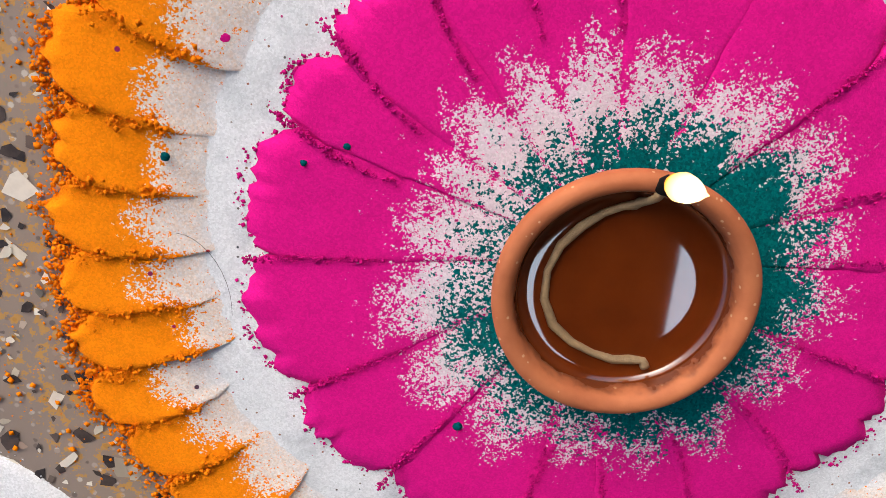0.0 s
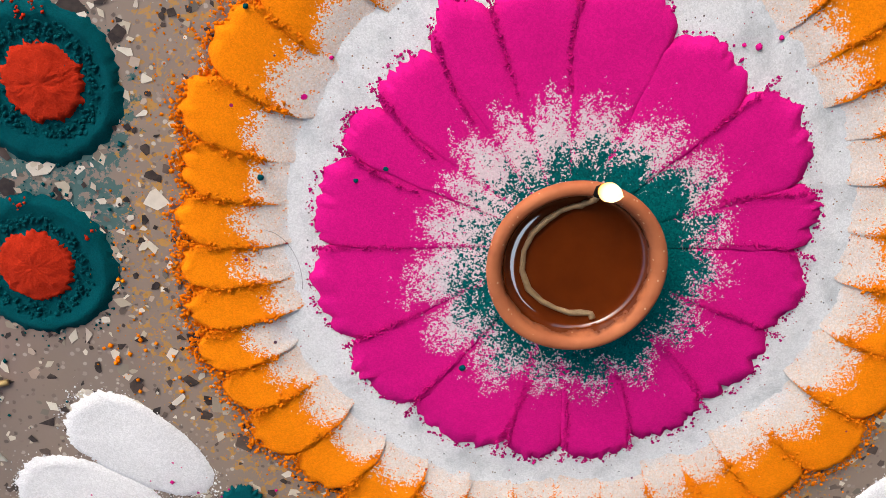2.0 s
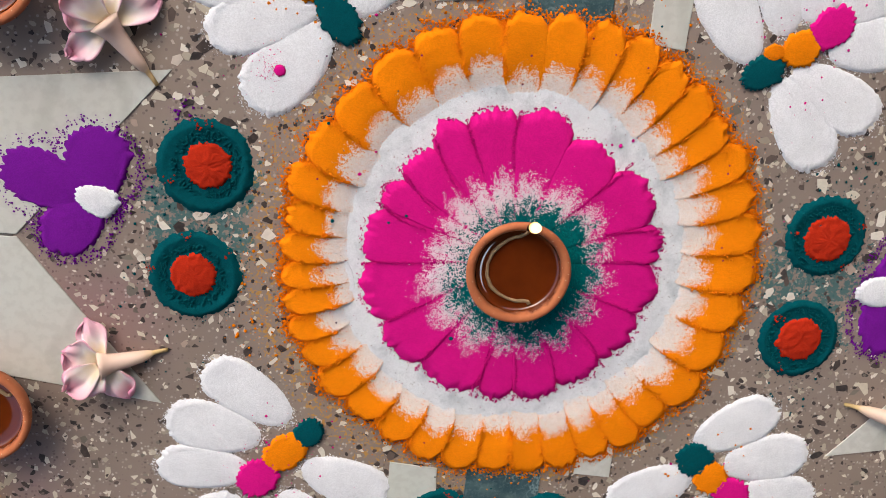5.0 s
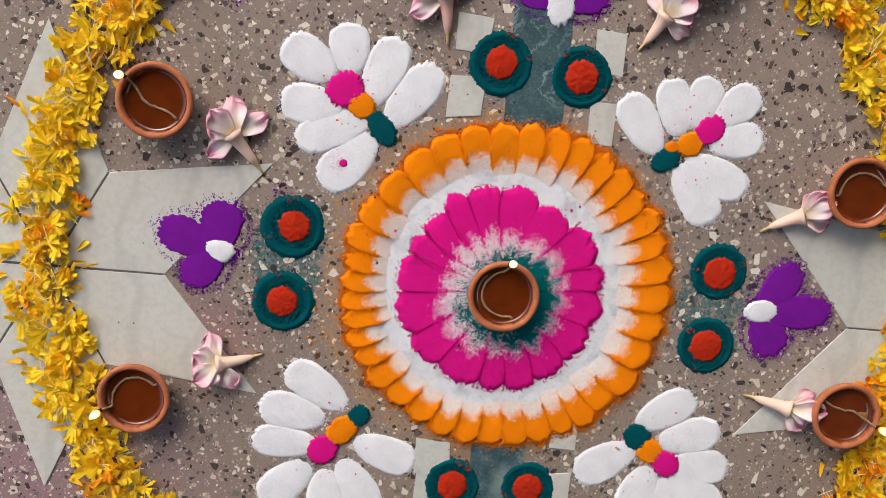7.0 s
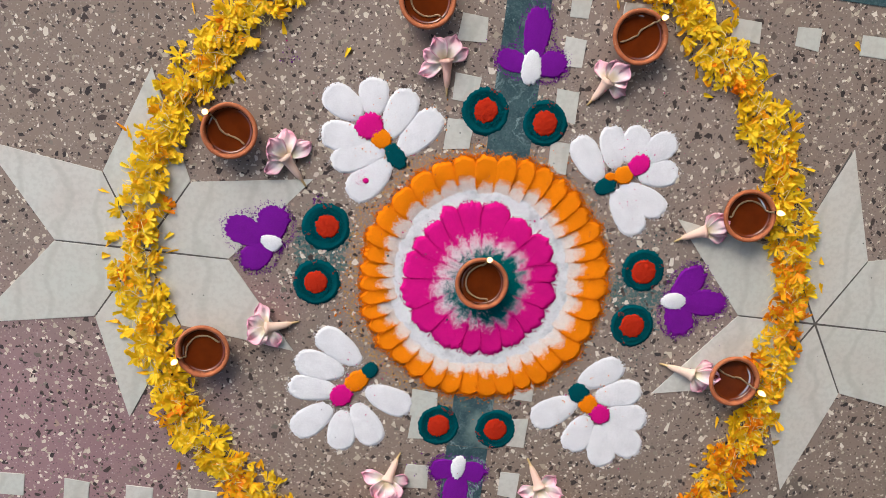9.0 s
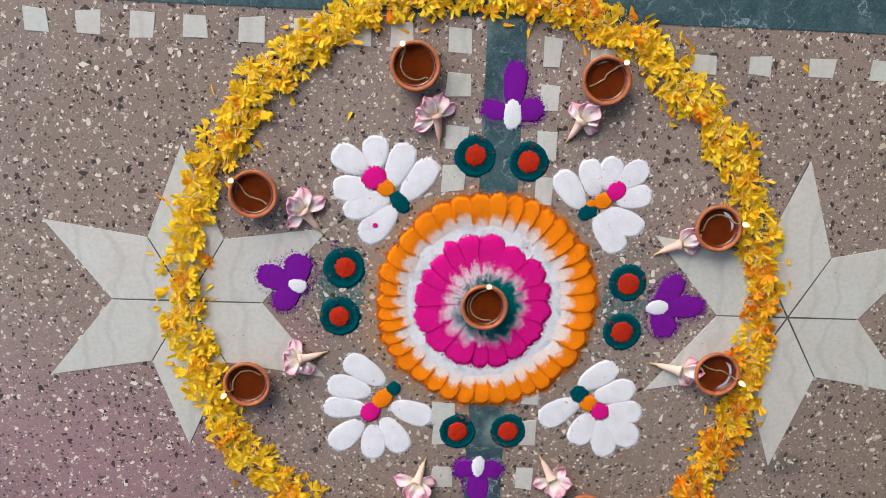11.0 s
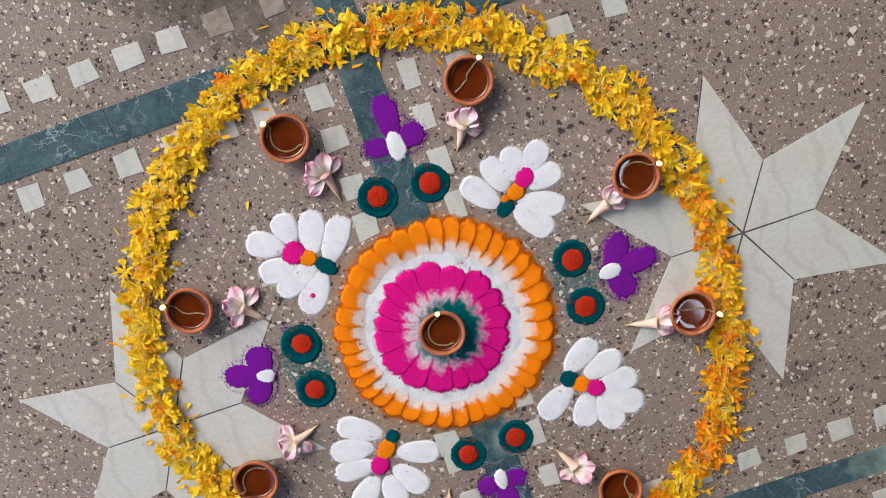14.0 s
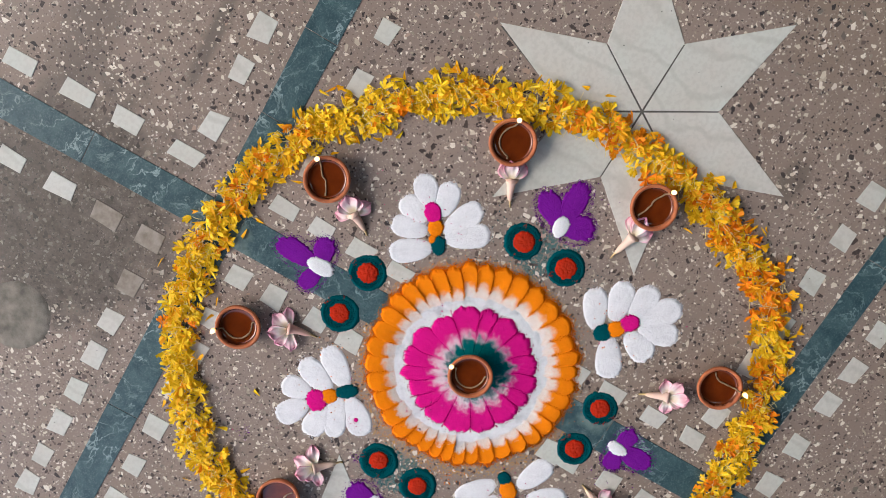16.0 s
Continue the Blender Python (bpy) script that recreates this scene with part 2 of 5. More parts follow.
def terrazzo():
    """Pinkish grey cement with fine stone dust, stains, spilled colour and a darker damp patch."""
    m, nt, bsdf = material("terrazzo_cement")
    pos = place(nt)
    c = mix(nt, ramp(nt, noise_at(nt, pos, 3.2, 5), (0.35, 0.0), (0.65, 1.0)), (0.250, 0.190, 0.148), (0.325, 0.253, 0.207))
    c = mix(nt, ramp(nt, noise_at(nt, pos, 30, 5), (0.35, 0.0), (0.7, 0.45)), c, (0.225, 0.185, 0.160))
    c = mix(nt, ramp(nt, noise_at(nt, pos, 1.7, 6, 0.62), (0.46, 0.0), (0.68, 0.55)), c, (0.215, 0.158, 0.105))
    fine, tone, d = cells(nt, pos, 420)
    c = mix(nt, math_node(nt, "MULTIPLY", math_node(nt, "LESS_THAN", fine, 0.32), step(nt, d, 0.5, 0.35)), c,
            ramp(nt, tone, (0.0, (0.13, 0.10, 0.085)), (0.4, (0.24, 0.18, 0.15)), (0.75, (0.40, 0.33, 0.28)), (1.0, (0.52, 0.47, 0.40))))

    def patch(x, y, sx, sy, wob=0.5):
        off = node(nt, "VectorMath", op="SUBTRACT", i0=pos, i1=(x, y, 0))
        scl = node(nt, "VectorMath", op="MULTIPLY", i0=off.outputs[0], i1=(1 / sx, 1 / sy, 0))
        ln = node(nt, "VectorMath", op="LENGTH", i0=scl.outputs[0])
        return math_node(nt, "ADD", ln.outputs["Value"], math_node(nt, "MULTIPLY", math_node(nt, "SUBTRACT", noise_at(nt, pos, 14, 5, 0.65), 0.5), 2 * wob))

    # soaked-in dirt beside the garland, and trails of it
    c = mix(nt, math_node(nt, "MULTIPLY", step(nt, patch(-0.10, 0.68, 0.22, 0.19, 0.75), 1.25, 0.55), math_node(nt, "ADD", 0.10, math_node(nt, "MULTIPLY", noise_at(nt, pos, 48, 6, 0.75), 1.15), clamp=True)), c, (0.045, 0.040, 0.028))
    c = mix(nt, math_node(nt, "MULTIPLY", step(nt, patch(0.16, 0.77, 0.26, 0.06, 0.6), 1.1, 0.3), 0.6), c, (0.13, 0.105, 0.085))
    c = mix(nt, math_node(nt, "MULTIPLY", step(nt, patch(0.26, 0.605, 0.12, 0.016, 0.5), 1.1, 0.3), 0.75), c, (0.13, 0.105, 0.085))
    c = mix(nt, math_node(nt, "MULTIPLY", step(nt, patch(0.52, -0.27, 0.06, 0.03, 0.5), 1.0, 0.3), 0.55), c, (0.09, 0.075, 0.06))
    # thin pink tints on the floor, one broad and one small
    c = mix(nt, math_node(nt, "MULTIPLY", step(nt, patch(-0.62, -0.34, 0.36, 0.30, 0.5), 1.2, 0.2), 0.22), c, (0.42, 0.10, 0.26))
    c = mix(nt, math_node(nt, "MULTIPLY", step(nt, patch(-0.31, -0.07, 0.08, 0.05, 0.5), 1.2, 0.3), 0.18), c, (0.42, 0.08, 0.16))
    # teal smears by the powder rings, ochre by the mandala
    for x, y in ((-0.222, 0.01), (0.228, 0.0), (0.016, 0.228), (0.012, -0.222)):
        spread = step(nt, patch(x, y, 0.062, 0.085 if abs(x) > 0.1 else 0.05, 0.8), 1.2, 0.5)
        gr = math_node(nt, "LESS_THAN", noise_at(nt, pos, 190, 4, 0.7), math_node(nt, "MULTIPLY", spread, 0.53))
        c = mix(nt, math_node(nt, "MULTIPLY", gr, 0.75), c, (0.006, 0.12, 0.125))
    dust = step(nt, math_node(nt, "ABSOLUTE", math_node(nt, "SUBTRACT", patch(0, 0, 0.18, 0.18, 0.12), 1.0)), 0.22, 0.03)
    gr = math_node(nt, "LESS_THAN", noise_at(nt, pos, 240, 4, 0.7), math_node(nt, "MULTIPLY", dust, 0.455))
    c = mix(nt, math_node(nt, "MULTIPLY", gr, 0.7), c, (0.55, 0.26, 0.02))
    nt.links.new(c, bsdf.inputs["Base Color"])
    gloss(bsdf, 0.55, 0.35)
    bump(nt, bsdf, noise_at(nt, pos, 500, 4), 0.25, 0.0004)
    return m


def chips():
    m, nt, bsdf = material("terrazzo_stone_chips")
    pos = place(nt)
    own = nt.nodes.new("ShaderNodeNewGeometry").outputs["Random Per Island"]
    c = ramp(nt, own, (0.0, (0.026, 0.020, 0.019)), (0.28, (0.052, 0.036, 0.030)), (0.38, (0.12, 0.085, 0.068)), (0.46, (0.17, 0.15, 0.12)),
             (0.54, (0.42, 0.35, 0.26)), (0.70, (0.60, 0.53, 0.41)), (0.92, (0.78, 0.72, 0.61)), (1.0, (0.36, 0.24, 0.175)))
    c = mix(nt, ramp(nt, noise_at(nt, pos, 330, 4), (0.35, 0.12), (0.6, 0.0)), c, (0.25, 0.19, 0.15))
    off = node(nt, "VectorMath", op="SUBTRACT", i0=pos, i1=(-0.10, 0.68, 0))
    scl = node(nt, "VectorMath", op="MULTIPLY", i0=off.outputs[0], i1=(5.0, 4.5, 0))
    ln = node(nt, "VectorMath", op="LENGTH", i0=scl.outputs[0])
    c = mix(nt, math_node(nt, "MULTIPLY", step(nt, math_node(nt, "ADD", ln.outputs["Value"], math_node(nt, "SUBTRACT", noise_at(nt, pos, 40, 4, 0.7), 0.5)), 1.15, 0.5), 0.75), c, (0.060, 0.052, 0.038))
    nt.links.new(c, bsdf.inputs["Base Color"])
    gloss(bsdf, 0.42, 0.4)
    return m


def marble_white():
    m, nt, bsdf = material("white_marble")
    pos = place(nt)
    own = nt.nodes.new("ShaderNodeObjectInfo").outputs["Random"]
    c = mix(nt, own, (0.54, 0.555, 0.49), (0.60, 0.595, 0.535))
    c = mix(nt, ramp(nt, noise_at(nt, pos, 11, 6, 0.6), (0.40, 0.0), (0.75, 0.6)), c, (0.55, 0.475, 0.41))
    vein = node(nt, "TexWave", i1=6.0, i2=9.0, i3=3.0)
    nt.links.new(pos, vein.inputs[0])
    c = mix(nt, ramp(nt, vein.outputs[1], (0.0, 0.30), (0.14, 0.0)), c, (0.36, 0.36, 0.30))
    c = mix(nt, ramp(nt, noise_at(nt, pos, 150, 4), (0.40, 0.22), (0.55, 0.0)), c, (0.38, 0.36, 0.31))
    dots, _, d = cells(nt, pos, 130)
    c = mix(nt, math_node(nt, "MULTIPLY", math_node(nt, "LESS_THAN", dots, 0.03), step(nt, d, 0.16, 0.1)), c, (0.08, 0.09, 0.08))
    nt.links.new(c, bsdf.inputs["Base Color"])
    gloss(bsdf, 0.38, 0.4)
    bump(nt, bsdf, noise_at(nt, pos, 300, 3), 0.12, 0.0003)
    return m


def marble_soiled():
    """The same marble, soaked with dirt."""
    m, nt, bsdf = material("soiled_marble")
    pos = place(nt)
    c = mix(nt, ramp(nt, noise_at(nt, pos, 60, 5), (0.35, 0.0), (0.65, 1.0)), (0.20, 0.165, 0.125), (0.33, 0.285, 0.235))
    nt.links.new(c, bsdf.inputs["Base Color"])
    gloss(bsdf, 0.5, 0.35)
    return m


def marble_green():
    m, nt, bsdf = material("green_marble")
    pos = place(nt)
    own = nt.nodes.new("ShaderNodeObjectInfo").outputs["Random"]
    warp = node(nt, "TexNoise", i2=7.0, i3=6.0)
    nt.links.new(pos, warp.inputs["Vector"])
    wv = node(nt, "VectorMath", op="MULTIPLY_ADD", i0=warp.outputs["Color"], i1=(0.12, 0.12, 0.12), i2=pos)
    c = mix(nt, ramp(nt, noise_at(nt, wv.outputs[0], 34, 6, 0.7), (0.32, 0.0), (0.68, 1.0)), (0.014, 0.046, 0.056), (0.065, 0.118, 0.126))
    n1 = noise_at(nt, wv.outputs[0], 20, 5, 0.6)
    thin = math_node(nt, "MULTIPLY", step(nt, math_node(nt, "ABSOLUTE", math_node(nt, "SUBTRACT", n1, 0.5)), 0.022, 0.0), ramp(nt, noise_at(nt, pos, 13, 3), (0.42, 0.0), (0.62, 0.75)))
    c = mix(nt, thin, c, (0.34, 0.44, 0.43))
    cloud = math_node(nt, "MULTIPLY", ramp(nt, noise_at(nt, pos, 9, 4), (0.52, 0.0), (0.66, 1.0)), ramp(nt, own, (0.6, 0.0), (0.75, 0.75)))
    c = mix(nt, cloud, c, (0.30, 0.38, 0.33))
    c = mix(nt, ramp(nt, noise_at(nt, pos, 420, 3), (0.5, 0.0), (0.7, 0.22)), c, (0.26, 0.31, 0.31))
    nt.links.new(c, bsdf.inputs["Base Color"])
    gloss(bsdf, 0.4, 0.4)
    return m


def plain(name, color, rough, spec=0.5, scale=60, drift=0.25, relief=0.0):
    m, nt, bsdf = material(name)
    pos = place(nt)
    dark = tuple(v * (1 - drift) for v in color)
    c = mix(nt, ramp(nt, noise_at(nt, pos, scale, 5), (0.3, 0.0), (0.7, 1.0)), dark, color)
    nt.links.new(c, bsdf.inputs["Base Color"])
    gloss(bsdf, rough, spec)
    if relief:
        bump(nt, bsdf, noise_at(nt, pos, scale * 8, 4), 0.5, relief)
    return m


def terracotta():
    m, nt, bsdf = material("terracotta")
    pos = place(nt)
    c = mix(nt, ramp(nt, noise_at(nt, pos, 70, 5), (0.3, 0.0), (0.7, 1.0)), (0.36, 0.105, 0.040), (0.49, 0.160, 0.062))
    g, t, d = cells(nt, pos, 700)
    c = mix(nt, math_node(nt, "MULTIPLY", math_node(nt, "LESS_THAN", g, 0.05), step(nt, d, 0.4, 0.25)), c, (0.58, 0.33, 0.18))
    obj = node(nt, "TexCoord").outputs["Object"]
    sep = node(nt, "SeparateXYZ", i0=obj)
    rr = node(nt, "VectorMath", op="LENGTH", i0=node(nt, "CombineXYZ", i0=sep.outputs[0], i1=sep.outputs[1]).outputs[0]).outputs["Value"]
    soaked = step(nt, math_node(nt, "ADD", rr, math_node(nt, "MULTIPLY", math_node(nt, "SUBTRACT", noise_at(nt, pos, 120, 3), 0.5), 0.004)), 0.0312, 0.0298)
    c = mix(nt, soaked, c, (0.125, 0.030, 0.010))
    nt.links.new(c, bsdf.inputs["Base Color"])
    gloss(bsdf, 0.72, 0.3)
    nt.links.new(math_node(nt, "SUBTRACT", 0.72, math_node(nt, "MULTIPLY", soaked, 0.5)), bsdf.inputs["Roughness"])
    bump(nt, bsdf, noise_at(nt, pos, 420, 4), 0.4, 0.0005)
    return m


def flower_pink():
    """Cream throat, near-white petal, deep pink margin."""
    m, nt, bsdf = material("pink_petal")
    pos = place(nt)
    uv = node(nt, "UVMap")
    sep = node(nt, "SeparateXYZ", i0=uv.outputs[0])
    edge = math_node(nt, "ADD", sep.outputs[0], math_node(nt, "MULTIPLY", math_node(nt, "SUBTRACT", noise_at(nt, pos, 120, 3), 0.5), 0.35))
    c = ramp(nt, edge, (0.0, (0.72, 0.60, 0.38)), (0.25, (0.84, 0.72, 0.68)), (0.62, (0.83, 0.50, 0.56)), (0.86, (0.80, 0.46, 0.54)), (1.0, (0.74, 0.30, 0.42)))
    nt.links.new(c, bsdf.inputs["Base Color"])
    bsdf.inputs["Subsurface Weight"].default_value = 0.15
    bsdf.inputs["Subsurface Radius"].default_value = (0.004, 0.002, 0.002)
    gloss(bsdf, 0.5, 0.35)
    return m


def flower_tube():
    m, nt, bsdf = material("pink_flower_tube")
    uv = node(nt, "UVMap")
    sep = node(nt, "SeparateXYZ", i0=uv.outputs[0])
    own = nt.nodes.new("ShaderNodeObjectInfo").outputs["Random"]
    blush = mix(nt, own, (0.76, 0.44, 0.36), (0.78, 0.64, 0.50))
    c = ramp(nt, sep.outputs[0], (0.0, (0.42, 0.30, 0.12)), (0.22, (0.60, 0.42, 0.20)), (0.32, (0.70, 0.50, 0.32)))
    c = mix(nt, step(nt, sep.outputs[0], 0.25, 0.6), c, blush)
    nt.links.new(c, bsdf.inputs["Base Color"])
    gloss(bsdf, 0.5, 0.35)
    return m


def marigold(name, deep, mean, pale, per_island=True):
    m, nt, bsdf = material(name)
    pos = place(nt)
    own = nt.nodes.new("ShaderNodeNewGeometry").outputs["Random Per Island"] if per_island else nt.nodes.new("ShaderNodeObjectInfo").outputs["Random"]
    c = ramp(nt, own, (0.0, deep), (0.35, mean), (0.8, mean), (1.0, pale))
    c = mix(nt, ramp(nt, noise_at(nt, pos, 260, 3), (0.35, 0.25), (0.6, 0.0)), c, deep)
    nt.links.new(c, bsdf.inputs["Base Color"])
    gloss(bsdf, 0.55, 0.25)
    thin = nt.nodes.new("ShaderNodeBsdfTranslucent")
    nt.links.new(c, thin.inputs[0])
    both = nt.nodes.new("ShaderNodeMixShader")
    both.inputs[0].default_value = 0.32
    nt.links.new(bsdf.outputs[0], both.inputs[1])
    nt.links.new(thin.outputs[0], both.inputs[2])
    nt.links.new(both.outputs[0], nt.nodes["Material Output"].inputs[0])
    return m


def oil():
    m, nt, bsdf = material("lamp_oil")
    pos = place(nt)
    c = mix(nt, ramp(nt, noise_at(nt, pos, 45, 3), (0.35, 0.0), (0.7, 1.0)), (0.110, 0.019, 0.003), (0.150, 0.027, 0.004))
    nt.links.new(c, bsdf.inputs["Base Color"])
    gloss(bsdf, 0.03, 1.0)
    bsdf.inputs["IOR"].default_value = 1.47
    return m


def flame_mat():
    m, nt, bsdf = material("flame")
    obj = node(nt, "UVMap")
    sep = node(nt, "SeparateXYZ", i0=obj.outputs[0])
    e = nt.nodes.new("ShaderNodeEmission")
    nt.links.new(ramp(nt, sep.outputs[0], (0.0, (1.0, 0.22, 0.01)), (0.34, (1.0, 0.42, 0.05)), (0.6, (1.0, 0.74, 0.34)), (1.0, (1.0, 0.70, 0.26))), e.inputs[0])
    nt.links.new(math_node(nt, "MULTIPLY", step(nt, sep.outputs[0], -0.1, 0.65), 1.8), e.inputs[1])
    nt.links.new(e.outputs[0], nt.nodes["Material Output"].inputs[0])
    return m


m_floor, m_chips, m_marble, m_soiled, m_green = terrazzo(), chips(), marble_white(), marble_soiled(), marble_green()
m_joint = plain("dark_joint_cement", (0.13, 0.12, 0.105), 0.8, 0.2, 120, 0.4)
m_stone = plain("worn_grey_stone", (0.30, 0.27, 0.22), 0.8, 0.2, 45, 0.55, 0.001)
m_clay = terracotta()
m_oil = oil()
m_wick = plain("cotton_wick", (0.36, 0.24, 0.12), 0.5, 0.4, 300, 0.4, 0.0006)
m_char = plain("charred_wick", (0.012, 0.010, 0.009), 0.9, 0.1)
m_flame = flame_mat()
m_pink, m_tube = flower_pink(), flower_tube()
LEMON, GOLD, AMBER = (0.97, 0.70, 0.012), (0.97, 0.56, 0.006), (0.96, 0.36, 0.002)
m_gold = marigold("marigold_petal", AMBER, GOLD, LEMON, False)
m_marigold = {"lemon": marigold("lemon_marigold", (0.97, 0.62, 0.010), LEMON, (0.97, 0.79, 0.05)),
              "golden": marigold("golden_marigold", (0.95, 0.42, 0.002), GOLD, (0.97, 0.68, 0.02)),
              "orange": marigold("orange_marigold", (0.88, 0.23, 0.001), AMBER, (0.97, 0.50, 0.004))}
m_thread = plain("pale_marigold_floret", (0.90, 0.76, 0.30), 0.6, 0.25, 200, 0.2)
# for the unseen shell: near-black so that the oil mirrors a dark overhead
m_unseen_shell = plain("dark_unseen_shell", (0.055, 0.05, 0.045), 0.9, 0.2, 3, 0.15)


# ------------------------------------------------------------------ building helpers
def part(name, bm, mat, parent, label=""):
    me = bpy.data.meshes.new(name)
    bm.to_mesh(me)
    bm.free()
    me.materials.append(mat)
    ob = new(name, me)
    if parent:
        ob.parent = parent
    if label:
        ob["label"] = label
    return ob


def sheet(name, verts, faces, mat, parent, label="", smooth=True):
    me = bpy.data.meshes.new(name)
    me.from_pydata(verts, [], faces)
    me.materials.append(mat)
    if smooth:
        me.polygons.foreach_set("use_smooth", [True] * len(me.polygons))
    ob = new(name, me)
    if parent:
        ob.parent = parent
    if label:
        ob["label"] = label
    return ob


def thing(name, x, y, label, category, group="", z=0.0):
    ob = new(name)
    ob.location = (x, y, z)
    ob.empty_display_size = 0.02
    return tagged(ob, label, category, group)


def rough(x, y, scale, seed):
    return noise.noise(Vector((x * scale + seed * 3.7, y * scale - seed * 1.9, seed * 0.61)))


def mound(length, tip, root, height, seed, ridge=0.0, crumble=0.05, lean=0.0, flat=2.0, spokes=84, rings=11, tip_only=True, grain=0.00022):
    """A pressed heap of powder, its root at the origin and its tip at +x: half-widths at tip and root, a raised lip
    round the tip, a ragged outer edge. UV: along (0 root, 1 tip) and across."""
    bm = bmesh.new()
    uv = bm.loops.layers.uv.new("UVMap")
    along = {}
    rows = []
    for i in range(rings + 1):
        s = (i / rings) ** 0.8
        row = []
        for k in range(spokes):
            a = 2 * math.pi * k / spokes
            ca, sa = math.cos(a), math.sin(a)
            ax = math.copysign(abs(ca) ** (0.86 if tip_only else 1.0), ca)
            half = root + (tip - root) * (0.5 + 0.5 * ax) ** 0.8
            fringe = 1.0
            weight = (0.35 + 0.65 * max(0.0, ca)) if tip_only else 1.0
            if i > rings - 3:
                fringe += crumble * weight * (rough(ca * 6, sa * 6, 1.0, seed) * 0.8 + rough(ca * 15, sa * 15, 1.0, seed + 9) * 0.7 + rough(ca * 34, sa * 34, 1.0, seed + 5) * 0.8) * (i - rings + 3) / 3
            x = length * 0.5 + s * fringe * length * 0.5 * ax
            y = s * fringe * half * math.copysign(abs(sa) ** (0.82 if tip_only else 1.0), sa)
            side = max(0.0, 1 - s ** (flat * 2.2))
            z = height * (0.75 * side + 0.25 * max(0.0, 1 - s * s))
            z += ridge * math.exp(-((s - 0.86) / 0.075) ** 2) * (0.2 + 0.8 * max(0.0, ca) ** 0.7 if tip_only else 1.0)
            z += lean * (y / max(half, 1e-5)) * side
            if 0.05 < s < 0.985:
                z += grain * rough(x, y, 900, seed) + 1.6 * grain * rough(x, y, 230, seed + 2)
            if s > 0.74 and ridge:
                z += ridge * 0.55 * rough(x, y, 620, seed + 4) * min(1.0, side * 3)
            v = bm.verts.new((x, y, max(z, -0.0004) if i < rings else -0.0004))
            along[v] = (min(1.0, max(0.0, x / length)), 0.5 + 0.5 * y / max(tip, root))
            row.append(v)
            if i == 0:
                break
        rows.append(row)
    for k in range(spokes):
        n = (k + 1) % spokes
        bm.faces.new((rows[0][0], rows[1][k], rows[1][n]))
        for i in range(1, rings):
            bm.faces.new((rows[i][k], rows[i + 1][k], rows[i + 1][n], rows[i][n]))
    for f in bm.faces:
        f.smooth = True
        for loop in f.loops:
            loop[uv].uv = along[loop.vert]
    return bm


def wedge(inner, out, shoulder, left, right, height, seed, ridge, crumble, lean, nu=30, nv=20, tongue=0.0):
    """A petal of a ring about the origin: a sector between two bearings (degrees from +x), rounded past the shoulder, its edges raised
    and ragged. UV: along (0 inner, 1 outer) and across."""
    bm = bmesh.new()
    uv = bm.loops.layers.uv.new("UVMap")
    rows, along = [], {}
    mid, ha = radians((left + right) / 2), radians((left - right) / 2)
    for i in range(nu + 1):
        u = 1 - (1 - i / nu) ** 1.35
        row = []
        for k in range(nv + 1):
            v = -1 + 2 * k / nv
            cap = out + crumble * out * (rough(v * 3.0, 0, 1.0, seed) + 0.8 * rough(v * 8.0, 1, 1.0, seed + 3) + 0.5 * rough(v * 17.0, 2, 1.0, seed + 6))
            reach = shoulder + (cap - shoulder) * math.sqrt(max(0.0, 1 - abs(v) ** 2.3))
            r = inner + (reach - inner) * u
            tone = 1.0 if u >= 0.5 or not tongue else 1 - tongue * (1 - math.sqrt(max(0.0, 1 - ((0.5 - u) / 0.5) ** 2)))
            a = mid + v * ha * tone + crumble * 0.5 * rough(u * 7, v, 1.0, seed + 1) * (abs(v) > 0.9)
            x, y = r * math.cos(a), r * math.sin(a)
            side = max(0.0, 1 - abs(v) ** 11)
            end = max(0.0, 1 - u ** 14)
            z = height * (0.45 + 0.55 * side) * (0.55 + 0.45 * u) * end + lean * v * end
            if tongue:
                z *= min(1.0, 0.06 + u * 1.7)
            z += ridge * math.exp(-((u - 0.93) / 0.045) ** 2) * (0.6 + 0.8 * rough(x, y, 380, seed + 4))
            z += ridge * 0.7 * math.exp(-((abs(v) - 0.90) / 0.07) ** 2) * (0.15 + 0.85 * u) * (0.5 + rough(x, y, 420, seed + 8)) * end
            z += (0.00016 * rough(x, y, 900, seed) + 0.0003 * rough(x, y, 210, seed + 2)) * end
            z += 0.0019 * min(1.0, (1 - u) * 9) * (min(1.0, 0.35 + 2.4 * u) if tongue else 1.0)
            if i == nu:
                z = -0.0004
            w = bm.verts.new((x, y, z))
            along[w] = (u, 0.5 + v / 2)
            row.append(w)
        rows.append(row)
    for i in range(nu):
        for k in range(nv):
            bm.faces.new((rows[i][k], rows[i + 1][k], rows[i + 1][k + 1], rows[i][k + 1]))
    for f in bm.faces:
        f.smooth = True
        for loop in f.loops:
            loop[uv].uv = along[loop.vert]
    return bm


def turn(bm, x, y, z, degrees):
    bm.transform(pose(x, y, z, 0, 0, degrees))
    return bm


